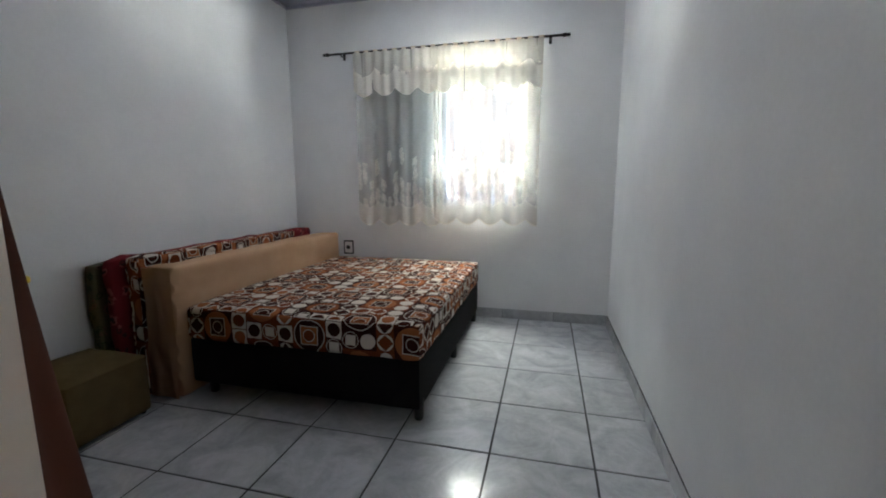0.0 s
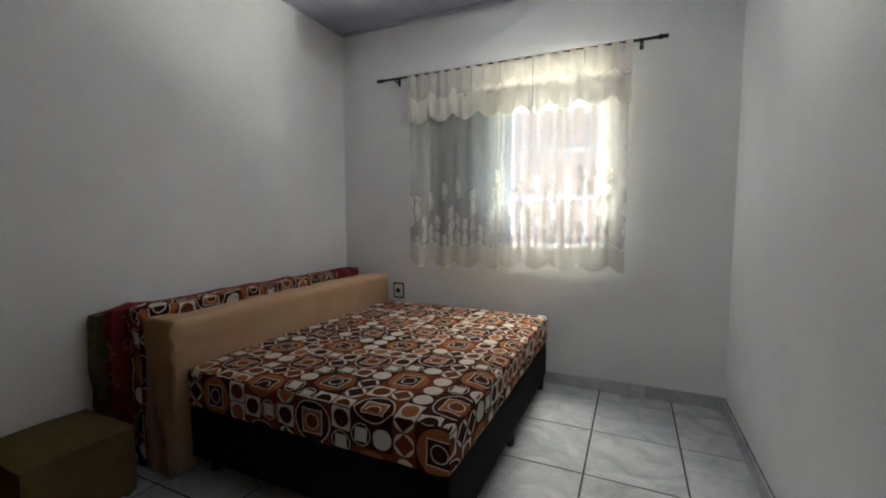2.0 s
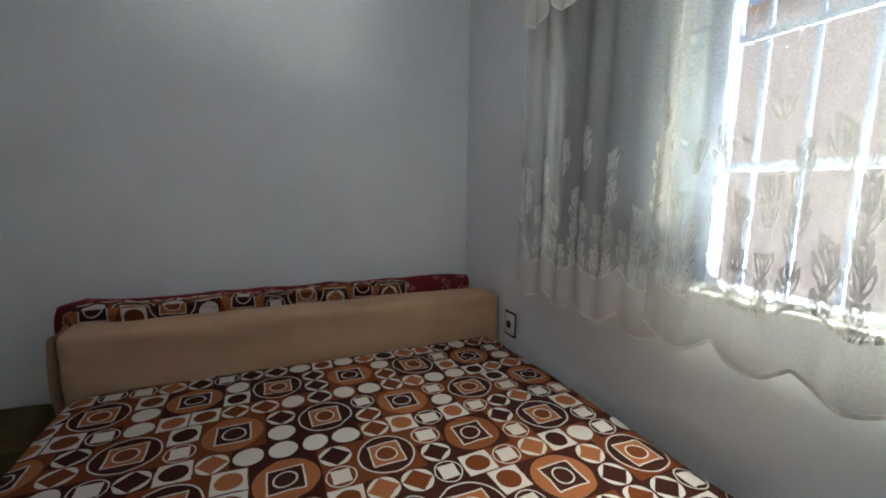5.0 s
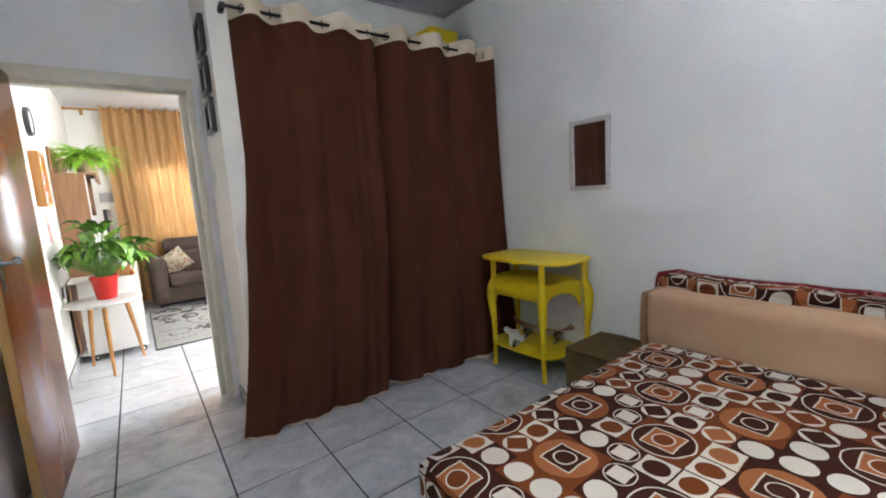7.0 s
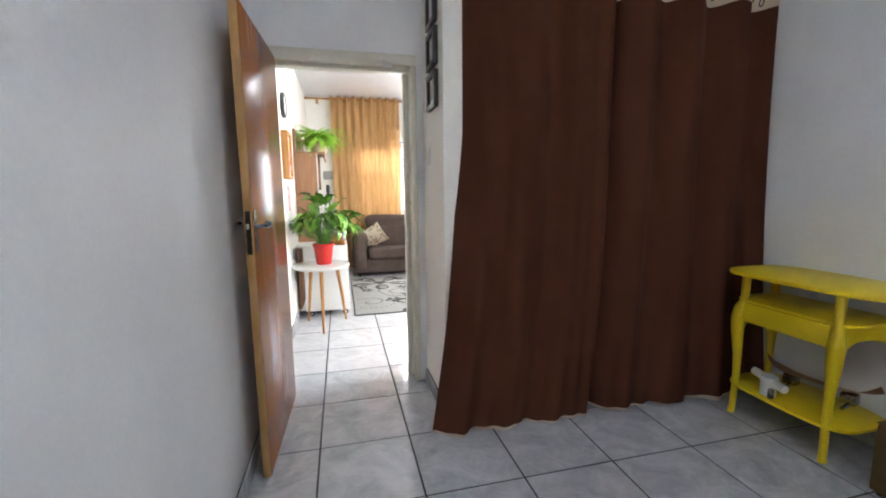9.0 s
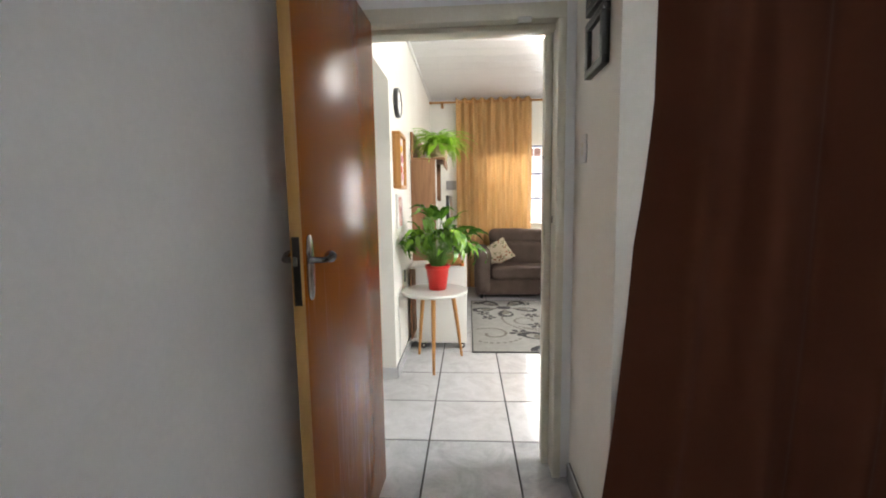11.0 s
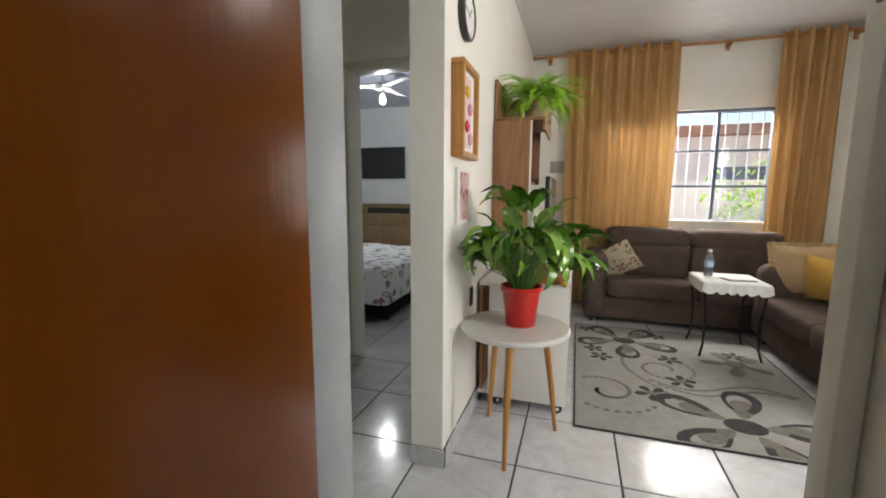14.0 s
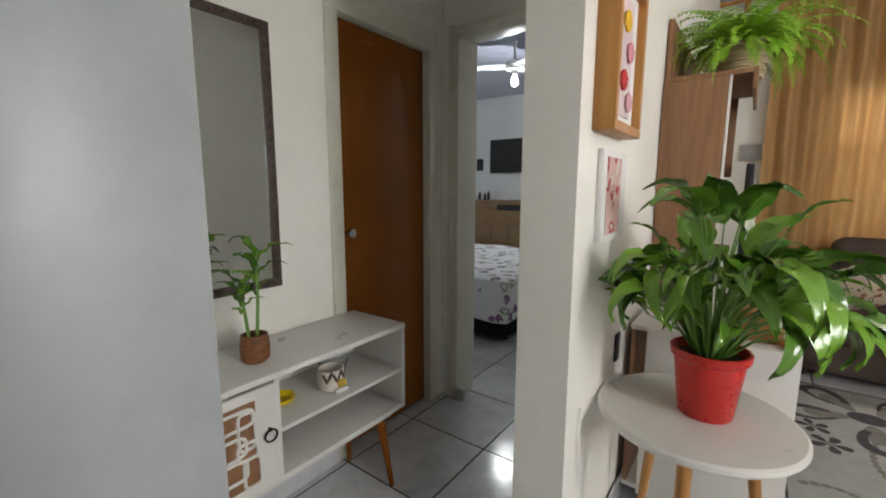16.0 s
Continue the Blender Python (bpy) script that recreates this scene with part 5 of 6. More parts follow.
LEAF, lt, lp_ = material("glossy_leaf", (0.05, 0.16, 0.02), 0.20)
lv = place(lt, "UV")
sepuv = lt.nodes.new("ShaderNodeSeparateXYZ")
lt.links.new(lv, sepuv.inputs[0])
across, along_ = Val(lt, sepuv.outputs[0]), Val(lt, sepuv.outputs[1])
rnd = lt.nodes.new("ShaderNodeObjectInfo")
tone = mix(lt, Val(lt, rnd.outputs["Random"]), (0.034, 0.120, 0.011), (0.165, 0.345, 0.028))
vein = ((across * 2.0 - 1.0).abs() < 0.06).max(((along_ * 14.0 + (across * 2.0 - 1.0).abs() * 3.0).fract() < 0.12) * 0.35)
tone = mix(lt, vein * 0.5, tone, (0.20, 0.38, 0.06))
lt.links.new(tone, lp_.inputs["Base Color"])
bump(lt, lp_, (along_ * 14.0 + (across * 2.0 - 1.0).abs() * 3.0).fract() * 0.5 + noisy(lt, place(lt), 30, 3), 0.35, 0.002)
FROND = varied("fern_green", (0.19, 0.42, 0.016), (0.36, 0.62, 0.05), 0.5, 20, 120, 0.0005)
STEM = varied("stem_green", (0.09, 0.20, 0.03), (0.13, 0.27, 0.05), 0.45, 12, 120, 0.0003)
PALE_STEM = varied("bamboo_green", (0.12, 0.26, 0.05), (0.20, 0.36, 0.09), 0.4, 12, 120, 0.0003)


def leaf_mesh(name, length, width, curl, twist, mat, seed):
    def fn(u, v):
        a = 2 * u - 1
        w = width * (math.sin(math.pi * min(1, v ** 0.75)) ** 0.85) * (1 - 0.35 * v) + 0.0015
        bend = curl * v * v
        y = length * (math.sin(bend) / bend if abs(bend) > 1e-3 else 1) * v
        z = -length * v * (1 - math.cos(bend)) / bend if abs(bend) > 1e-3 else 0
        fold = 0.38 * abs(a) * w + 0.006 * math.sin(v * 17 + seed) * abs(a) + 0.014 * noise.noise(Vector((a * 2, v * 6, seed)))
        return Vector((a * w + twist * v * v * 0.03, y, z + fold))
    return mesh_of(grid(6, 14, fn), name, mat)


lily = base("peace_lily", 1.07, -2.03, 0.60, "lush green peace lily in a red plastic pot", "potted plant")
bm = bmesh.new()
prof = [(0.066, 0.0), (0.070, 0.004), (0.090, 0.165), (0.099, 0.172), (0.101, 0.195), (0.094, 0.196), (0.086, 0.17)]
add_lathe(bm, prof, 0, 0, 0, 16)
pot = part("pot", bm, RED_PLASTIC, lily, "faceted red plastic pot")
part("soil", lathe([(0.084, 0.160), (0.086, 0.170), (0.03, 0.176)], 0, 0, 0, 20), SOIL, lily)
rng = random.Random(11)
kinds = [leaf_mesh("leaf", rng.uniform(0.17, 0.24), rng.uniform(0.038, 0.050), c, rng.uniform(-1, 1), LEAF, k) for k, c in enumerate((1.3, 1.8, 2.1, 2.5, 0.8))]
for k in range(112):
    ang = k * 2.399 + rng.uniform(-0.3, 0.3)
    lift = rng.random()
    if k < 60:
        reach, high = rng.uniform(0.14, 0.27), rng.uniform(0.27, 0.40)
    elif k < 100:
        reach, high = rng.uniform(0.10, 0.17), rng.uniform(0.34, 0.46)
    else:
        reach, high = rng.uniform(0.05, 0.15), rng.uniform(0.44, 0.58)
    ex, ey = reach * math.cos(ang), reach * math.sin(ang)
    if ex > 0.15:
        ex *= 0.8
    if ey > 0.05 and k < 60:
        high += 0.05
    front = abs(ex) < 0.07 and ey > 0.0 and k < 60
    stems = bmesh.new()
    add_tube(stems, [(ex * 0.12, ey * 0.12, 0.165), (ex * 0.45, ey * 0.45, 0.17 + (high - 0.17) * 0.62), (ex, ey, high)], [0.0035, 0.003, 0.002], 5)
    part("stem", stems, STEM, lily)
    o = new("leaf", kinds[0 if front else rng.randrange(5) if k < 92 else (4 if k % 3 else 0)])
    o.parent = lily
    sc = rng.uniform(0.75, 1.1) * (0.85 if ex > 0.1 else 1.0) * (0.7 if front else 1.0)
    o.matrix_world = lily.matrix_world @ Matrix.LocRotScale((ex, ey, high), Euler((radians(rng.uniform(10, 52) if k < 92 else rng.uniform(35, 66)), radians(rng.uniform(-25, 25)), ang - math.pi / 2), "XYZ"), (sc, sc, sc))
SPATHE = varied("white_spathe", (0.70, 0.74, 0.58), (0.80, 0.82, 0.70), 0.45, 10)
spathe = leaf_mesh("flower", 0.11, 0.022, 0.5, 0.5, SPATHE, 40)
for ang, r, z in ((3.9, 0.09, 0.52),):
    o = new("flower", spathe)
    o.parent = lily
    o.matrix_world = lily.matrix_world @ Matrix.LocRotScale((r * math.cos(ang), r * math.sin(ang), z - 0.03), Euler((radians(75), 0, ang)), None)

# ---- fern in a basket ----
fern = base("fern", 1.10, -2.93, 1.70, "bright green fern in a woven wicker basket", "potted plant")
bm = bmesh.new()
for k in range(11):
    r0 = 0.070 + 0.030 * k / 10
    ring = [((r0 + 0.004 * math.sin(i * 6 + k * math.pi)) * math.cos(i * math.pi / 18), (r0 + 0.004 * math.sin(i * 6 + k * math.pi)) * math.sin(i * math.pi / 18), 0.007 + 0.013 * k) for i in range(37)]
    add_tube(bm, ring, 0.0078, 6, caps=False)
add_lathe(bm, [(0.066, 0.0), (0.070, 0.004), (0.095, 0.135)], 0, 0, 0, 24)
part("basket", bm, WICKER, fern, "woven wicker basket")
part("soil", lathe([(0.088, 0.120), (0.090, 0.128), (0.03, 0.134)], 0, 0, 0, 18), SOIL, fern)
for k in range(210):
    bm = bmesh.new()
    ang = k * 2.399
    ln = rng.uniform(0.13, 0.38)
    up = rng.uniform(0.35, 1.5)
    n = 22
    turn_by = rng.uniform(-0.05, 0.05)
    prev = Vector((0.065 * rng.random() * math.cos(ang), 0.065 * rng.random() * math.sin(ang), 0.125))
    d = up
    spine = [prev]
    for i in range(n):
        ang += turn_by
        d -= 0.072 * (1 + 0.4 * rng.random())
        step = Vector((math.cos(ang) * math.cos(d), math.sin(ang) * math.cos(d), math.sin(d))) * ln / n
        prev = prev + step
        if prev.x > 0.235:
            prev.x = 0.235
        spine.append(prev.copy())
    side = Vector((-math.sin(ang), math.cos(ang), 0))
    for i in range(2, n + 1):
        t = i / n
        w = 0.023 * math.sin(math.pi * min(1, t * 0.9 + 0.1)) + 0.004
        fwd = (spine[i] - spine[i - 1]).normalized()
        for s_ in (-1, 1):
            tip = spine[i] + side * s_ * w + fwd * 0.008 + Vector((0, 0, -0.3 * w + rng.uniform(-0.004, 0.004)))
            a = spine[i] - fwd * 0.0025
            b = spine[i] + fwd * 0.0025
            m1 = (spine[i] + tip) / 2
            bm.faces.new([bm.verts.new(q) for q in (a, m1 - fwd * 0.0040, tip, m1 + fwd * 0.0040, b)])
    add_tube(bm, spine[::3] + [spine[-1]], 0.0012, 4, caps=False)
    part("frond", bm, FROND, fern)
bd = thing("decorative_bird", rumpled(-0.018, 0.018, -0.05, 0.05, 0, 0.05, 0.018, 0.004, 20, 5), BLACK_PLASTIC, "small dark ornament beside the fern basket", "ornament", at=pose(1.10, -3.15, 1.70))

# ---- on the cream wall ----
ck = base("wall_clock", XP, -1.985, 2.03, "round wall clock with a black rim and pale dial", "clock")
part("case", lathe([(0.105, 0), (0.108, 0.006), (0.108, 0.028), (0.098, 0.034), (0.094, 0.026)], sides=40), BLACK_PLASTIC, ck).matrix_world = pose(XP, -1.985, 2.03, 0, -90, 0)
part("dial", lathe([(0.094, 0.020), (0.094, 0.0265)], sides=40), PAPER, ck).matrix_world = pose(XP, -1.985, 2.03, 0, -90, 0)
for a, ln, w in ((40, 0.05, 0.006), (-75, 0.075, 0.004)):
    part("clock_hand", box(-0.029, -0.0275, -w / 2, w / 2, -0.01, ln, m=pose(0, 0, 0, a, 0, 0)), BLACK_PLASTIC, ck)
for k in range(12):
    part("hour_mark", box(-0.0282, -0.0268, -0.002, 0.002, 0.074, 0.088, m=pose(0, 0, 0, 30 * k, 0, 0)), BLACK_PLASTIC, ck)
fr = base("shadow_box_frame", XP, -1.93, 1.39, "deep honey wood shadow box with paper flowers inside", "picture frame")
FW, FH, FD = 0.142, 0.405, 0.058
bm = bmesh.new()
for b in ((-FW, FW, 0, 0.026), (-FW, FW, FH - 0.026, FH), (-FW, -FW + 0.026, 0.026, FH - 0.026), (FW - 0.026, FW, 0.026, FH - 0.026)):
    add_box(bm, -FD, 0, b[0], b[1], b[2], b[3], bevel=0.003)
part("frame", bm, HONEY, fr)
part("backing", box(-0.036, -0.002, -FW + 0.026, FW - 0.026, 0.026, FH - 0.026), PAPER, fr)
part("paper_strip", box(-0.0395, -0.0365, -0.06, 0.05, 0.05, FH - 0.05), varied("pale_pink_paper", (0.60, 0.46, 0.48), (0.72, 0.62, 0.62), 0.8, 25), fr, "pale pink printed paper")
for y, z, c in ((0.02, 0.29, (0.62, 0.36, 0.02)), (-0.02, 0.22, (0.50, 0.20, 0.24)), (0.03, 0.14, (0.42, 0.03, 0.03)), (-0.03, 0.09, (0.55, 0.30, 0.34))):
    bm = bmesh.new()
    for q in range(6):
        add_lathe(bm, [(0.013, 0), (0.015, 0.006), (0.004, 0.011)], 0.014 * math.cos(q), 0.014 * math.sin(q), 0, 9)
    o = part("paper_flower", bm, varied("paper_flower_colour", c, tuple(min(1, k * 1.3) for k in c), 0.8, 40), fr)
    o.matrix_world = pose(XP - 0.041, -1.93 + y, 1.39 + z, 0, -90, 0)
pn = base("canvas_print", XP, -1.98, 1.09, "small white edged canvas with red flowers", "picture")
part("canvas", box(-0.018, 0, -0.125, 0.125, 0, 0.26, bevel=0.003), PAPER, pn)
part("print", box(-0.0205, -0.0185, -0.055, 0.09, 0.02, 0.24), floral_print("poster_print", (0.60, 0.40, 0.36), (0.42, 0.06, 0.06), (0.64, 0.56, 0.50), 0.05), pn, "red and pink flower print")
so = thing("power_socket", box(XP - 0.009, XP, -2.215, -2.165, 0.63, 0.73, bevel=0.003), BLACK_PLASTIC, "black wall socket with a dangling cable", "socket")
part("cable", tube([(XP - 0.006, -1.80, 0.62), (XP - 0.010, -1.79, 0.50), (XP - 0.012, -1.83, 0.30), (XP - 0.010, -1.82, 0.12), (XP - 0.008, -1.90, 0.09)], 0.0035, 6), WHITE_PLASTIC, so, "thin white cable")

# Unseen window, added around the west fill lamp.
win = base("added_window_3", XW, -1.20, 0.98, "added, unseen white steel window to light the hall", "window")
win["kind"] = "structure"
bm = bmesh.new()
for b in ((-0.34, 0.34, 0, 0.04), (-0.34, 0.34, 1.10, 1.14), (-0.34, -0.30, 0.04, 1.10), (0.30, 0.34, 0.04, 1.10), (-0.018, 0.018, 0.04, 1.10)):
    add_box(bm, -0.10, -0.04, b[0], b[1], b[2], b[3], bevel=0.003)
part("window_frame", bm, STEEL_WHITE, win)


# ---- corridor ----
bm = bmesh.new()
for y in (-1.865, -2.53):
    add_box(bm, XC - 0.012, XC + 0.15, y, y + 0.065, 0, 1.955, bevel=0.004)
add_box(bm, XC - 0.012, XC + 0.15, -2.53, -1.80, 1.955, 2.06, bevel=0.004)
add_box(bm, XC + 0.075, XC + 0.10, -2.465, -1.865, 1.94, 1.955, bevel=0.002)
fr2 = thing("door_frame_2", bm, TRIM, "cream enamelled frame around the brown door", "door frame", kind="structure")
d2 = thing("door_2", box(XC + 0.035, XC + 0.07, -2.462, -1.868, 0.012, 1.95, bevel=0.002), DARK_DOOR, "closed dark varnished wooden flush door", "door", kind="structure")
part("door_handle", lathe([(0.012, 0), (0.012, 0.02), (0.021, 0.028), (0.021, 0.045), (0.010, 0.052)], sides=18), CHROME, d2, "small round metal knob").matrix_world = pose(XC + 0.035, -1.915, 1.04, 0, -90, 0)
bm = bmesh.new()
for x in (1.56, 2.33):
    add_box(bm, x, x + 0.04, -2.775, -2.588, 0, 2.05, bevel=0.004)
add_box(bm, 1.56, 2.37, -2.775, -2.588, 2.05, 2.09, bevel=0.004)
add_box(bm, 2.371, 2.40, -2.60, -2.586, 0, 2.10, bevel=0.003)
fr3 = thing("door_frame_3", bm, TRIM, "cream enamelled frame of the back bedroom doorway", "door frame", kind="structure")
part("worn_foot", rumpled(2.27, 2.345, -2.60, -2.57, 0, 0.07, 0.012, 0.01, 25, 4), CONCRETE, fr3, "broken mortar at the frame foot")

mr = base("wall_mirror", XC, -1.32, 0.875, "tall mirror in a dark carved frame above the cabinet", "mirror")
MW, MH = 0.23, 0.94
part("mirror_glass", box(-0.012, -0.006, -MW + 0.02, MW - 0.02, 0.02, MH - 0.02), MIRROR, mr)
CARVED = varied("dark_carved_wood", (0.035, 0.020, 0.016), (0.10, 0.065, 0.05), 0.5, 60, 130, 0.003)
bm = bmesh.new()
for b in ((-MW, MW, 0, 0.03), (-MW, MW, MH - 0.03, MH), (-MW, -MW + 0.03, 0.03, MH - 0.03), (MW - 0.03, MW, 0.03, MH - 0.03)):
    add_box(bm, -0.022, 0, b[0], b[1], b[2], b[3], bevel=0.004)
for y in (-MW + 0.015, MW - 0.015):
    for k in range(44):
        add_box(bm, -0.027, -0.02, y - 0.009, y + 0.009, 0.025 + k * 0.0205, 0.038 + k * 0.0205, bevel=0.002, seg=1)
for z in (0.015, MH - 0.015):
    for k in range(20):
        add_box(bm, -0.027, -0.02, -0.205 + k * 0.0205, -0.192 + k * 0.0205, z - 0.009, z + 0.009, bevel=0.002, seg=1)
part("frame", bm, CARVED, mr)

cb = base("sideboard", 2.12, -1.905, 0, "white low sideboard with open shelves and a lattice door", "sideboard")
CL = 1.06
part("top", box(-0.004, 0.31, 0, CL, 0.672, 0.692, bevel=0.003), WHITE_LACQUER, cb)
part("side_panel", box(0, 0.305, 0.001, 0.018, 0.327, 0.672, bevel=0.002), WHITE_LACQUER, cb)
part("side_panel", box(0, 0.305, CL - 0.018, CL - 0.001, 0.327, 0.672, bevel=0.002), WHITE_LACQUER, cb)
part("bottom", box(0, 0.305, 0.018, CL - 0.018, 0.327, 0.345, bevel=0.002), WHITE_LACQUER, cb)
part("divider", box(0.0, 0.300, 0.57, 0.588, 0.345, 0.672, bevel=0.002), WHITE_LACQUER, cb)
part("shelf", box(0.004, 0.300, 0.018, 0.57, 0.487, 0.502, bevel=0.002), WHITE_LACQUER, cb)
part("back", box(0.300, 0.306, 0.018, CL - 0.018, 0.345, 0.672), WHITE_LACQUER, cb)
part("plinth_rail", box(0.02, 0.29, 0.06, CL - 0.06, 0.305, 0.327, bevel=0.003), WHITE_LACQUER, cb)
dr = part("cabinet_door", box(-0.016, 0.0, 0.596, CL - 0.004, 0.350, 0.668, bevel=0.002), WHITE_LACQUER, cb)
part("inlay", box(-0.0185, -0.0165, 0.66, CL - 0.05, 0.385, 0.640), WALNUT, dr, "brown inlay panel")
bm = bmesh.new()


def link(cy, cz, w, h):
    pts = [(-0.0215, y, z) for y, z in oval(cy, cz, w / 2, h / 2, 24, 5)]
    add_tube(bm, pts + [pts[0], pts[1]], 0.0052, 6, caps=False)


for cy, cz, w, h in ((0.69, 0.56, 0.05, 0.11), (0.735, 0.60, 0.13, 0.05), (0.69, 0.50, 0.06, 0.05), (0.78, 0.52, 0.17, 0.06), (0.68, 0.43, 0.05, 0.09), (0.755, 0.45, 0.12, 0.06), (0.84, 0.585, 0.06, 0.11), (0.87, 0.45, 0.12, 0.10), (0.93, 0.56, 0.10, 0.06)):
    link(cy, cz, w, h)
part("lattice", bm, WHITE_LACQUER, dr, "white looped lattice")
bm = bmesh.new()
add_tube(bm, [(-0.026, 0.62 + 0.019 * math.sin(a), 0.515 + 0.019 * math.cos(a)) for a in [k * math.pi / 9 for k in range(19)]], 0.003, 6, caps=False)
add_lathe(bm, [(0.004, 0), (0.006, 0.012)], 0, 0, 0, 10)
for v in bm.verts:
    if v.co.x > -0.01:
        v.co = Vector((-0.016 - v.co.z, 0.62 + v.co.x, 0.534 + v.co.y))
part("ring_pull", bm, BLACK_METAL, dr, "black ring pull")
for x, y in ((0.045, 0.11), (0.245, 0.11), (0.045, CL - 0.11), (0.245, CL - 0.11)):
    sy = -1 if y < 0.5 else 1
    sx = -1 if x < 0.15 else 1
    part("leg", tube([(x + sx * 0.035, y + sy * 0.03, 0), (x, y, 0.306)], [0.010, 0.020], 14), DARK_DOOR, cb, "splayed brown wooden leg")

# lucky bamboo in a wooden pot
lb = base("lucky_bamboo", 2.25, -1.335, 0.692, "lucky bamboo stems in a turned wooden pot", "potted plant")
part("pot", lathe([(0.034, 0), (0.044, 0.01), (0.046, 0.05), (0.041, 0.088), (0.036, 0.090), (0.034, 0.06)], sides=24), varied("turned_pot_wood", (0.10, 0.032, 0.010), (0.26, 0.10, 0.03), 0.4, 9, 60, 0.001, (1, 1, 6), distort=2.0), lb)
part("soil", lathe([(0.034, 0.06), (0.034, 0.066)], sides=16), SOIL, lb)
dark_leaf = [leaf_mesh("leaf", 0.12, 0.014, c, 0.4, LEAF, 60 + k) for k, c in enumerate((0.5, 1.1, 1.6))]
for sx, sy, hh in ((0.0, -0.008, 0.30), (0.008, 0.01, 0.20)):
    part("stem", tube([(sx, sy, 0.05), (sx * 2, sy * 2 - 0.004, 0.05 + hh * 0.5), (sx * 2, sy * 3, 0.05 + hh)], [0.006, 0.0055, 0.004], 8), PALE_STEM, lb)
    for k in range(9):
        o = new("leaf", dark_leaf[k % 3])
        o.parent = lb
        zz = 0.05 + hh * (0.55 + 0.05 * k)
        s_ = 0.6 + 0.07 * k
        o.matrix_world = lb.matrix_world @ Matrix.LocRotScale((sx * 2, sy * 2.5, zz), Euler((radians(40 + 12 * (k % 3)), 0, k * 2.2 + sx * 100)), (s_, s_, s_))
# striped mug, glass bowl, yellow dish
mg = base("mug", 2.215, -1.60, 0.502, "white mug with brown tiger stripes and a moulded face", "mug")
part("mug_body", lathe([(0.036, 0), (0.045, 0.006), (0.052, 0.04), (0.048, 0.078), (0.044, 0.08), (0.044, 0.03), (0.005, 0.02)], sides=28), varied("cream_glaze", (0.66, 0.60, 0.52), (0.74, 0.69, 0.62), 0.3, 20), mg)
bm = bmesh.new()
for k in range(7):
    a = math.pi + (k - 3) * 0.36
    z = 0.055 + 0.01 * (k % 2)
    add_box(bm, -0.0012, 0.0012, -0.005, 0.005, -0.018, 0.018, bevel=0.001, seg=1, m=pose(0.0505 * math.cos(a), 0.0505 * math.sin(a), z, 0, 0, math.degrees(a)) @ pose(0, 0, 0, 25 * (-1) ** k, 0, 0))
part("stripe", bm, CARVED, mg, "dark brown stripes")
bm = rumpled(-0.062, -0.046, -0.025, 0.012, 0.018, 0.048, 0.008, 0.003, 60, 4)
part("muzzle", bm, varied("ochre_glaze", (0.55, 0.36, 0.05), (0.64, 0.46, 0.10), 0.3), mg, "yellow moulded muzzle")
part("paw", rumpled(-0.066, -0.044, -0.030, 0.028, 0.0, 0.018, 0.007, 0.003, 60, 4), PAPER, mg, "pale moulded paws")
gb = thing("glass_bowl", lathe([(0.03, 0), (0.05, 0.01), (0.062, 0.05), (0.060, 0.051), (0.048, 0.012), (0.01, 0.006)], sides=28), GLASS, "clear glass bowl on the upper shelf", "bowl", at=pose(2.33, -1.70, 0.502))
yd = thing("yellow_dish", lathe([(0.03, 0), (0.042, 0.008), (0.046, 0.022), (0.043, 0.022), (0.03, 0.006)], sides=24), YELLOW, "small yellow dish on the upper shelf", "dish", at=pose(2.27, -1.43, 0.502))

# ---- back bedroom ----
FLORAL_COVER = floral_print("white_floral_cover", (0.66, 0.66, 0.66), (0.20, 0.10, 0.18), (0.28, 0.30, 0.22), 0.10)
b2 = base("bed", 3.45, -4.25, 0, "bed under a white cover printed with purple flowers", "bed")
part("bed_base", rumpled(-0.96, 0.95, -0.80, 0.80, 0.06, 0.28, 0.02, 0.003, 5, 7), BASE_CLOTH, b2, "black cloth bed base")
part("bedcover", rumpled(-1.02, 0.98, -0.86, 0.86, 0.20, 0.56, 0.05, 0.02, 4, 18, 3.0), FLORAL_COVER, b2, "white floral bedcover")
for x in (-0.88, 0.85):
    for y in (-0.6, 0.6):
        part("leg", lathe([(0.02, 0), (0.026, 0.062)], x, y, 0, 12), BLACK_PLASTIC, b2)
OAK = varied("oak_board", (0.22, 0.13, 0.06), (0.33, 0.21, 0.11), 0.5, 4, 60, 0.0008, (0.6, 5, 5), distort=1.2)
ds = base("dresser", 4.05, -6.72, 0, "long brown wooden dresser below the television", "dresser")
part("carcass", box(-0.85, 0.85, -0.25, 0.22, 0.06, 1.03, bevel=0.003), OAK, ds)
part("dresser_top", box(-0.87, 0.87, -0.26, 0.25, 1.031, 1.055, bevel=0.003), OAK, ds)
# Flat black panel on the carcass, drawn as the shade inside a niche.
part("open_niche", box(-0.55, 0.22, 0.2205, 0.224, 0.90, 0.99), BLACK_PLASTIC, ds, "black panel for the shade in an open niche")
for x0, x1 in ((-0.83, -0.02), (0.0, 0.30), (0.32, 0.83)):
    for z in (0.10, 0.40, 0.68):
        d_ = part("drawer_front", box(x0, x1, 0.222, 0.242, z, z + (0.27 if z < 0.6 else 0.20), bevel=0.003), OAK, ds)
for x in (-0.8, 0.8):
    for y in (-0.2, 0.18):
        part("foot", lathe([(0.02, 0), (0.024, 0.062)], x, y, 0, 10), BLACK_PLASTIC, ds)
tv2 = base("wall_television", 4.22, -7.0, 1.50, "black flat television mounted on the wall", "television")
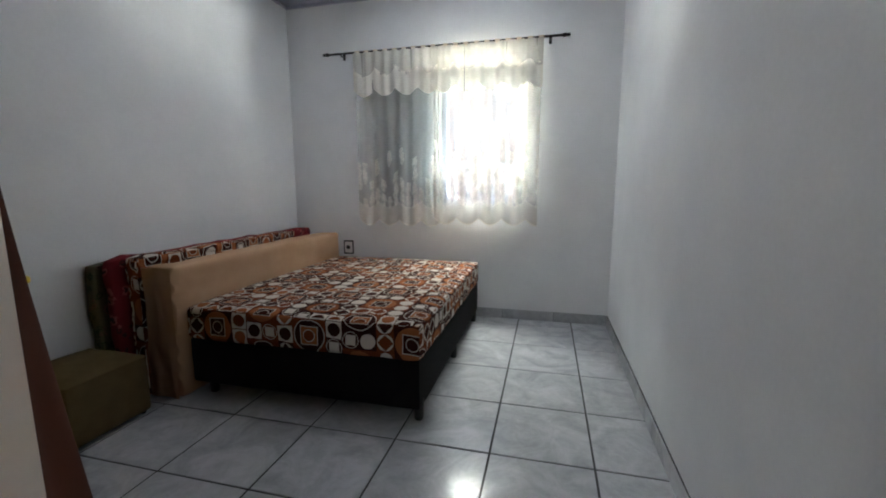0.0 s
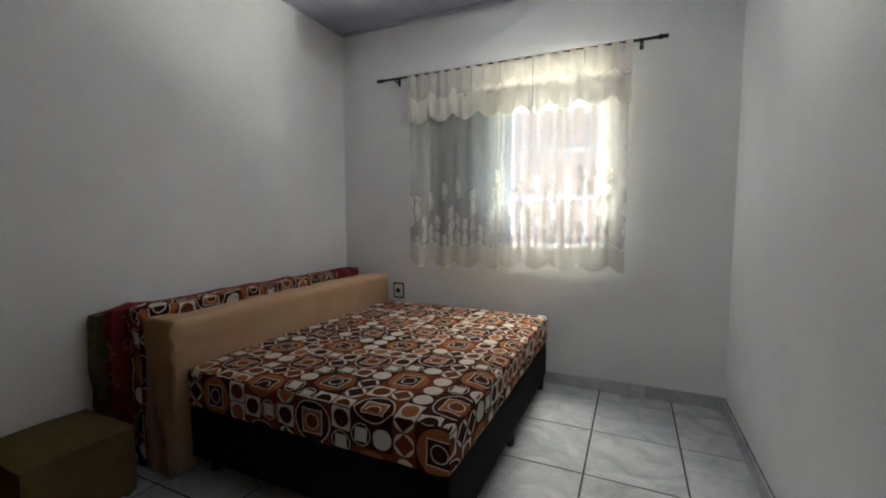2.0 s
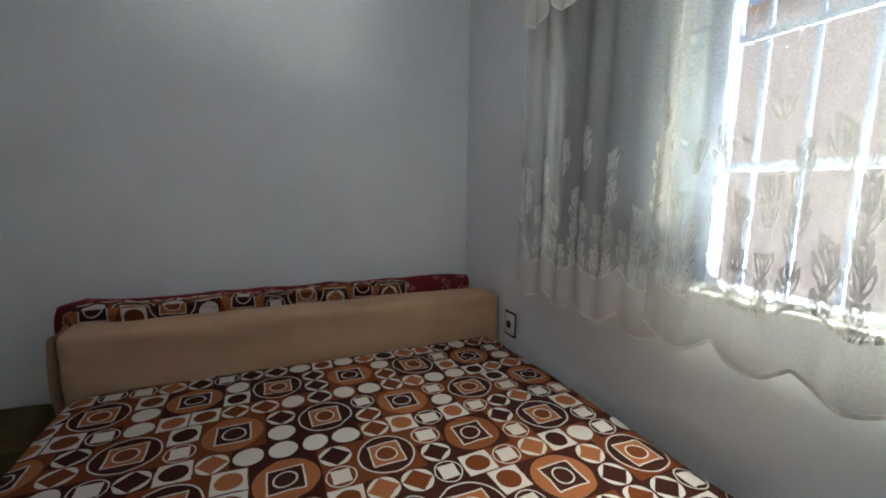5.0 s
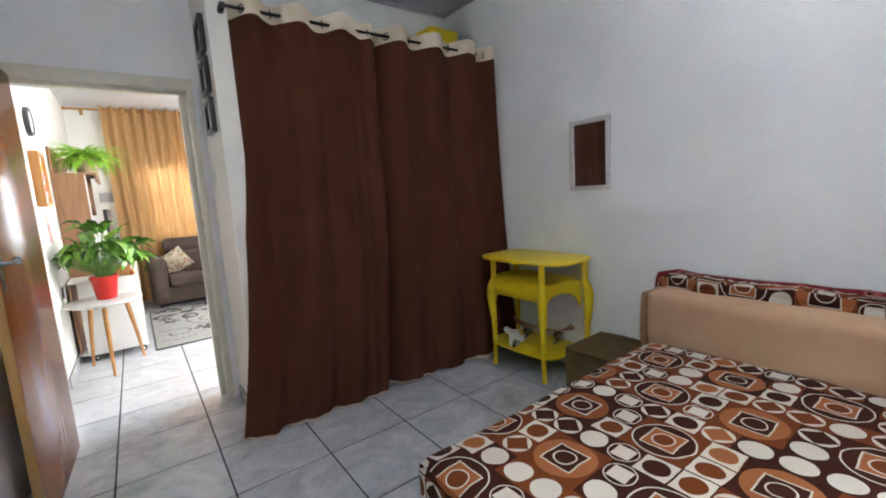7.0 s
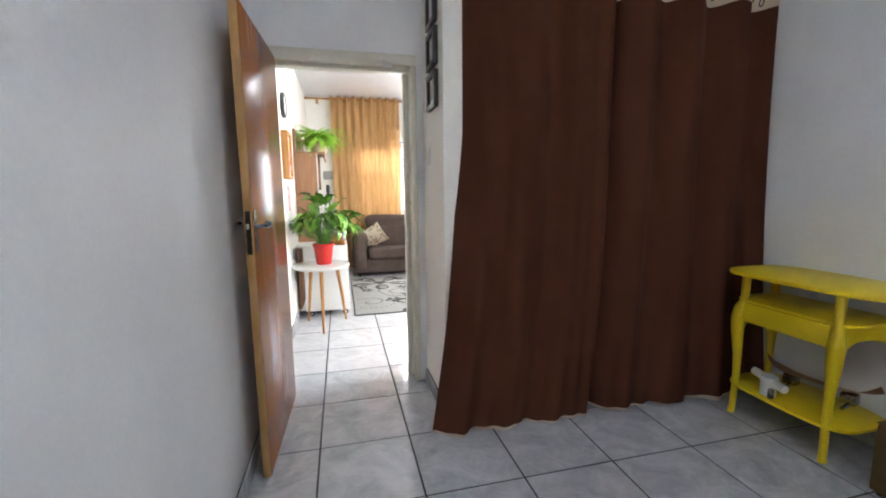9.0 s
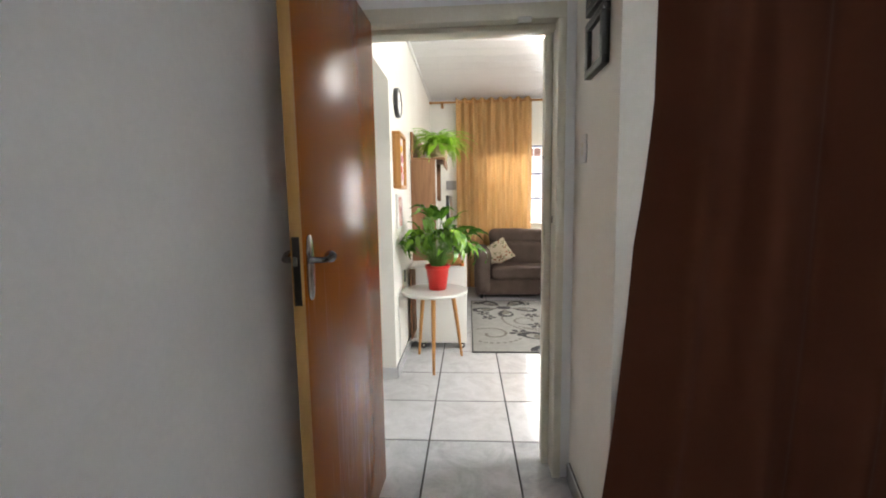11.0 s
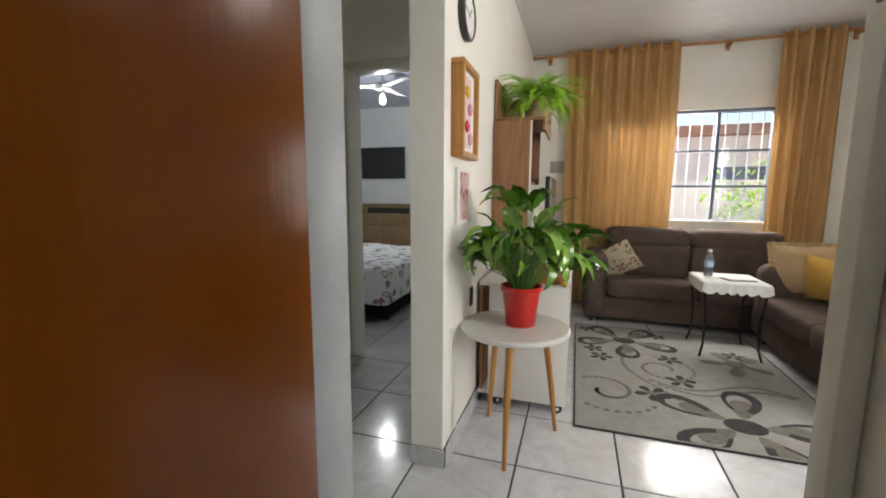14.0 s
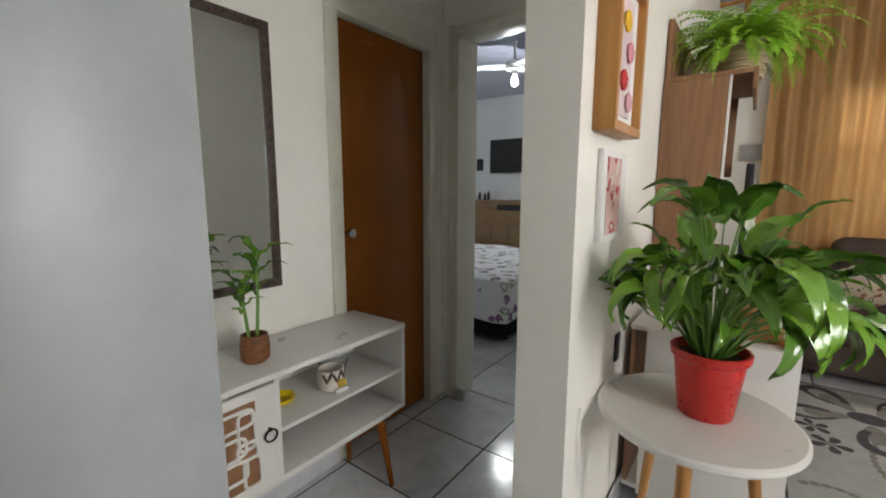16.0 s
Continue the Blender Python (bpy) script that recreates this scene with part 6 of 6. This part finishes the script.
part("screen", box(-0.45, 0.45, 0.03, 0.07, 0.0, 0.55, bevel=0.006), BLACK_PLASTIC, tv2)
part("wall_mount", box(-0.15, 0.15, 0.0, 0.031, 0.15, 0.40), BLACK_METAL, tv2)
for x, hh in ((4.72, 0.13), (4.62, 0.11), (4.55, 0.15), (4.38, 0.08), (4.22, 0.07)):
    bo = base("perfume_bottle", x, -6.70, 1.055, "small dark cosmetic bottle on the dresser", "bottle", "bottles on the dresser")
    part("bottle_body", lathe([(0.022, 0), (0.024, 0.01), (0.024, hh * 0.75), (0.012, hh * 0.8)], sides=14), BLACK_PLASTIC if hh > 0.1 else WHITE_PLASTIC, bo)
    part("cap", lathe([(0.013, hh * 0.8), (0.013, hh)], sides=12), BLACK_PLASTIC if hh > 0.1 else WHITE_PLASTIC, bo)
pb = thing("wall_panel_box", box(4.84, 4.96, -7.0, -6.975, 1.55, 1.75, bevel=0.004), BLACK_PLASTIC, "small dark box on the wall beside the television", "box")
rb = base("back_curtain_rod", 3.0, -6.92, 2.02, "black curtain rod on the back bedroom wall", "curtain rod")
part("pole", tube([(-1.2, 0, 0), (0.62, 0, 0)], 0.011, 10), BLACK_METAL, rb)
part("bracket", box(0.50, 0.53, -0.08, 0.0, -0.012, 0.012), BLACK_METAL, rb)
part("bracket", box(-1.1, -1.07, -0.08, 0.0, -0.012, 0.012), BLACK_METAL, rb)
part("finial", lathe([(0.011, 0), (0.024, 0.01), (0.024, 0.03), (0.01, 0.04)], sides=12), BLACK_METAL, rb).matrix_world = pose(3.62, -6.92, 2.02, 0, 90, 0)
fan = base("ceiling_fan", 3.12, -4.76, H2, "white three blade ceiling fan with a bare lit bulb", "ceiling fan")
part("down_rod", tube([(0, 0, 0), (0, 0, -0.20)], 0.012, 10), WHITE_PLASTIC, fan)
part("motor", lathe([(0.04, -0.29), (0.09, -0.28), (0.10, -0.24), (0.08, -0.205), (0.03, -0.19)], sides=28), WHITE_PLASTIC, fan)
for k in range(3):
    part("blade", box(0.09, 0.50, -0.06, 0.06, -0.004, 0.004, bevel=0.002, m=pose(0, 0, -0.245, 8, 0, 25 + 120 * k)), WHITE_PLASTIC, fan)
part("bulb_socket", lathe([(0.022, -0.33), (0.026, -0.29)], sides=16), WHITE_PLASTIC, fan)
bulb_m, bt_, bp_ = material("lit_bulb", (0.9, 0.92, 0.95), 0.3)
bp_.inputs["Emission Color"].default_value, bp_.inputs["Emission Strength"].default_value = (0.90, 0.96, 1, 1), 8.0
part("bulb", lathe([(0.004, -0.45), (0.030, -0.435), (0.038, -0.405), (0.030, -0.365), (0.016, -0.33)], sides=20), bulb_m, fan, "lit white bulb")
bpy.data.objects["bulb_back_room"].location.z = H2 - 0.70

# ---- outside ----
thing("yard_wall_north", box(-9, 9, 9.6, 9.8, -0.12, 4.2), CLAY_WALL, "sunlit pinkish rendered yard wall outside the bedroom", "wall", kind="structure")
bm = bmesh.new()
for k in range(60):
    add_box(bm, -6 + k * 0.2, -5.83 + k * 0.2, 9.5, 10.5, 4.21, 4.25)
thing("yard_roof_edge", bm, PINK_ROOF, "clay tiled roof edge beyond the yard wall", "roof", kind="structure")
thing("yard_wall_south", box(-9, 9, -10.3, -10.1, -0.12, 1.55), PLASTER_OUT, "pale front garden wall outside the living room", "wall", kind="structure")
hs = base("house", -3.2, -15.0, -0.12, "neighbour house with pale walls and a clay roof", "house")
part("house_wall", box(-4, 4, -2, 2, 0, 2.9), PLASTER_OUT, hs)
part("house_roof", slab([(-4.4, -2.4), (4.4, -2.4), (4.4, 2.4), (-4.4, 2.4)], 2.9, 3.15), PINK_ROOF, hs)
part("house_window", box(-0.6, 0.6, 2.0, 2.03, 1.0, 2.1), STEEL_BLUE, hs)
sh = base("shrub", -1.75, -7.6, -0.12, "leafy green shrub in the front yard", "shrub")
part("trunk", tube([(0, 0, 0), (0.05, 0.02, 0.5), (-0.03, 0.05, 1.0)], [0.035, 0.028, 0.015], 8), WALNUT, sh)
bm = bmesh.new()
for k in range(520):
    d = Vector((rng.gauss(0, 0.30), rng.gauss(0, 0.30), rng.gauss(1.15, 0.30)))
    u_ = Vector((rng.uniform(-1, 1), rng.uniform(-1, 1), rng.uniform(-1, 1))).normalized() * 0.055
    w_ = u_.cross(Vector((rng.uniform(-1, 1), rng.uniform(-1, 1), 1))).normalized() * 0.022
    bm.faces.new([bm.verts.new(q) for q in (d - u_, d + w_, d + u_, d - w_)])
part("crown", bm, FROND, sh)


# ---- floor tiles, last ----
TX, TY = 0.45, 0.4525


def tile_piece(name, mat):
    return mesh_of(box(0.0044 - TX / 2, TX / 2 - 0.0044, 0.0044 - TY / 2, TY / 2 - 0.0044, -0.012, 0.0, bevel=0.0015, seg=1), name, mat)


tile_mesh, tile_mesh_lit = tile_piece("tile", TILE), tile_piece("tile_lit", TILE_LIT)
X_LINE, Y_LINE = 0.596, -0.005
laid = set()


def lay_tiles(x0, x1, y0, y1, me):
    i0, i1 = math.floor((x0 - X_LINE) / TX), math.ceil((x1 - X_LINE) / TX)
    j0, j1 = math.floor((y0 - Y_LINE) / TY), math.ceil((y1 - Y_LINE) / TY)
    for i in range(i0, i1):
        for j in range(j0, j1):
            if (i, j) in laid:
                continue
            laid.add((i, j))
            ob = new("tile", me)
            ob.parent = floor
            ob.matrix_world = pose(X_LINE + TX * (i + 0.5), Y_LINE + TY * (j + 0.5), random.uniform(-0.0004, 0.0004), random.uniform(-0.08, 0.08), random.uniform(-0.08, 0.08), 180 * random.randrange(2))


lay_tiles(XW, XE, -0.75, YN, tile_mesh)
lay_tiles(XW, XC, YS, -0.8, tile_mesh_lit)
lay_tiles(XP + 0.15, 4.4, -6.9, -2.7, tile_mesh_lit)
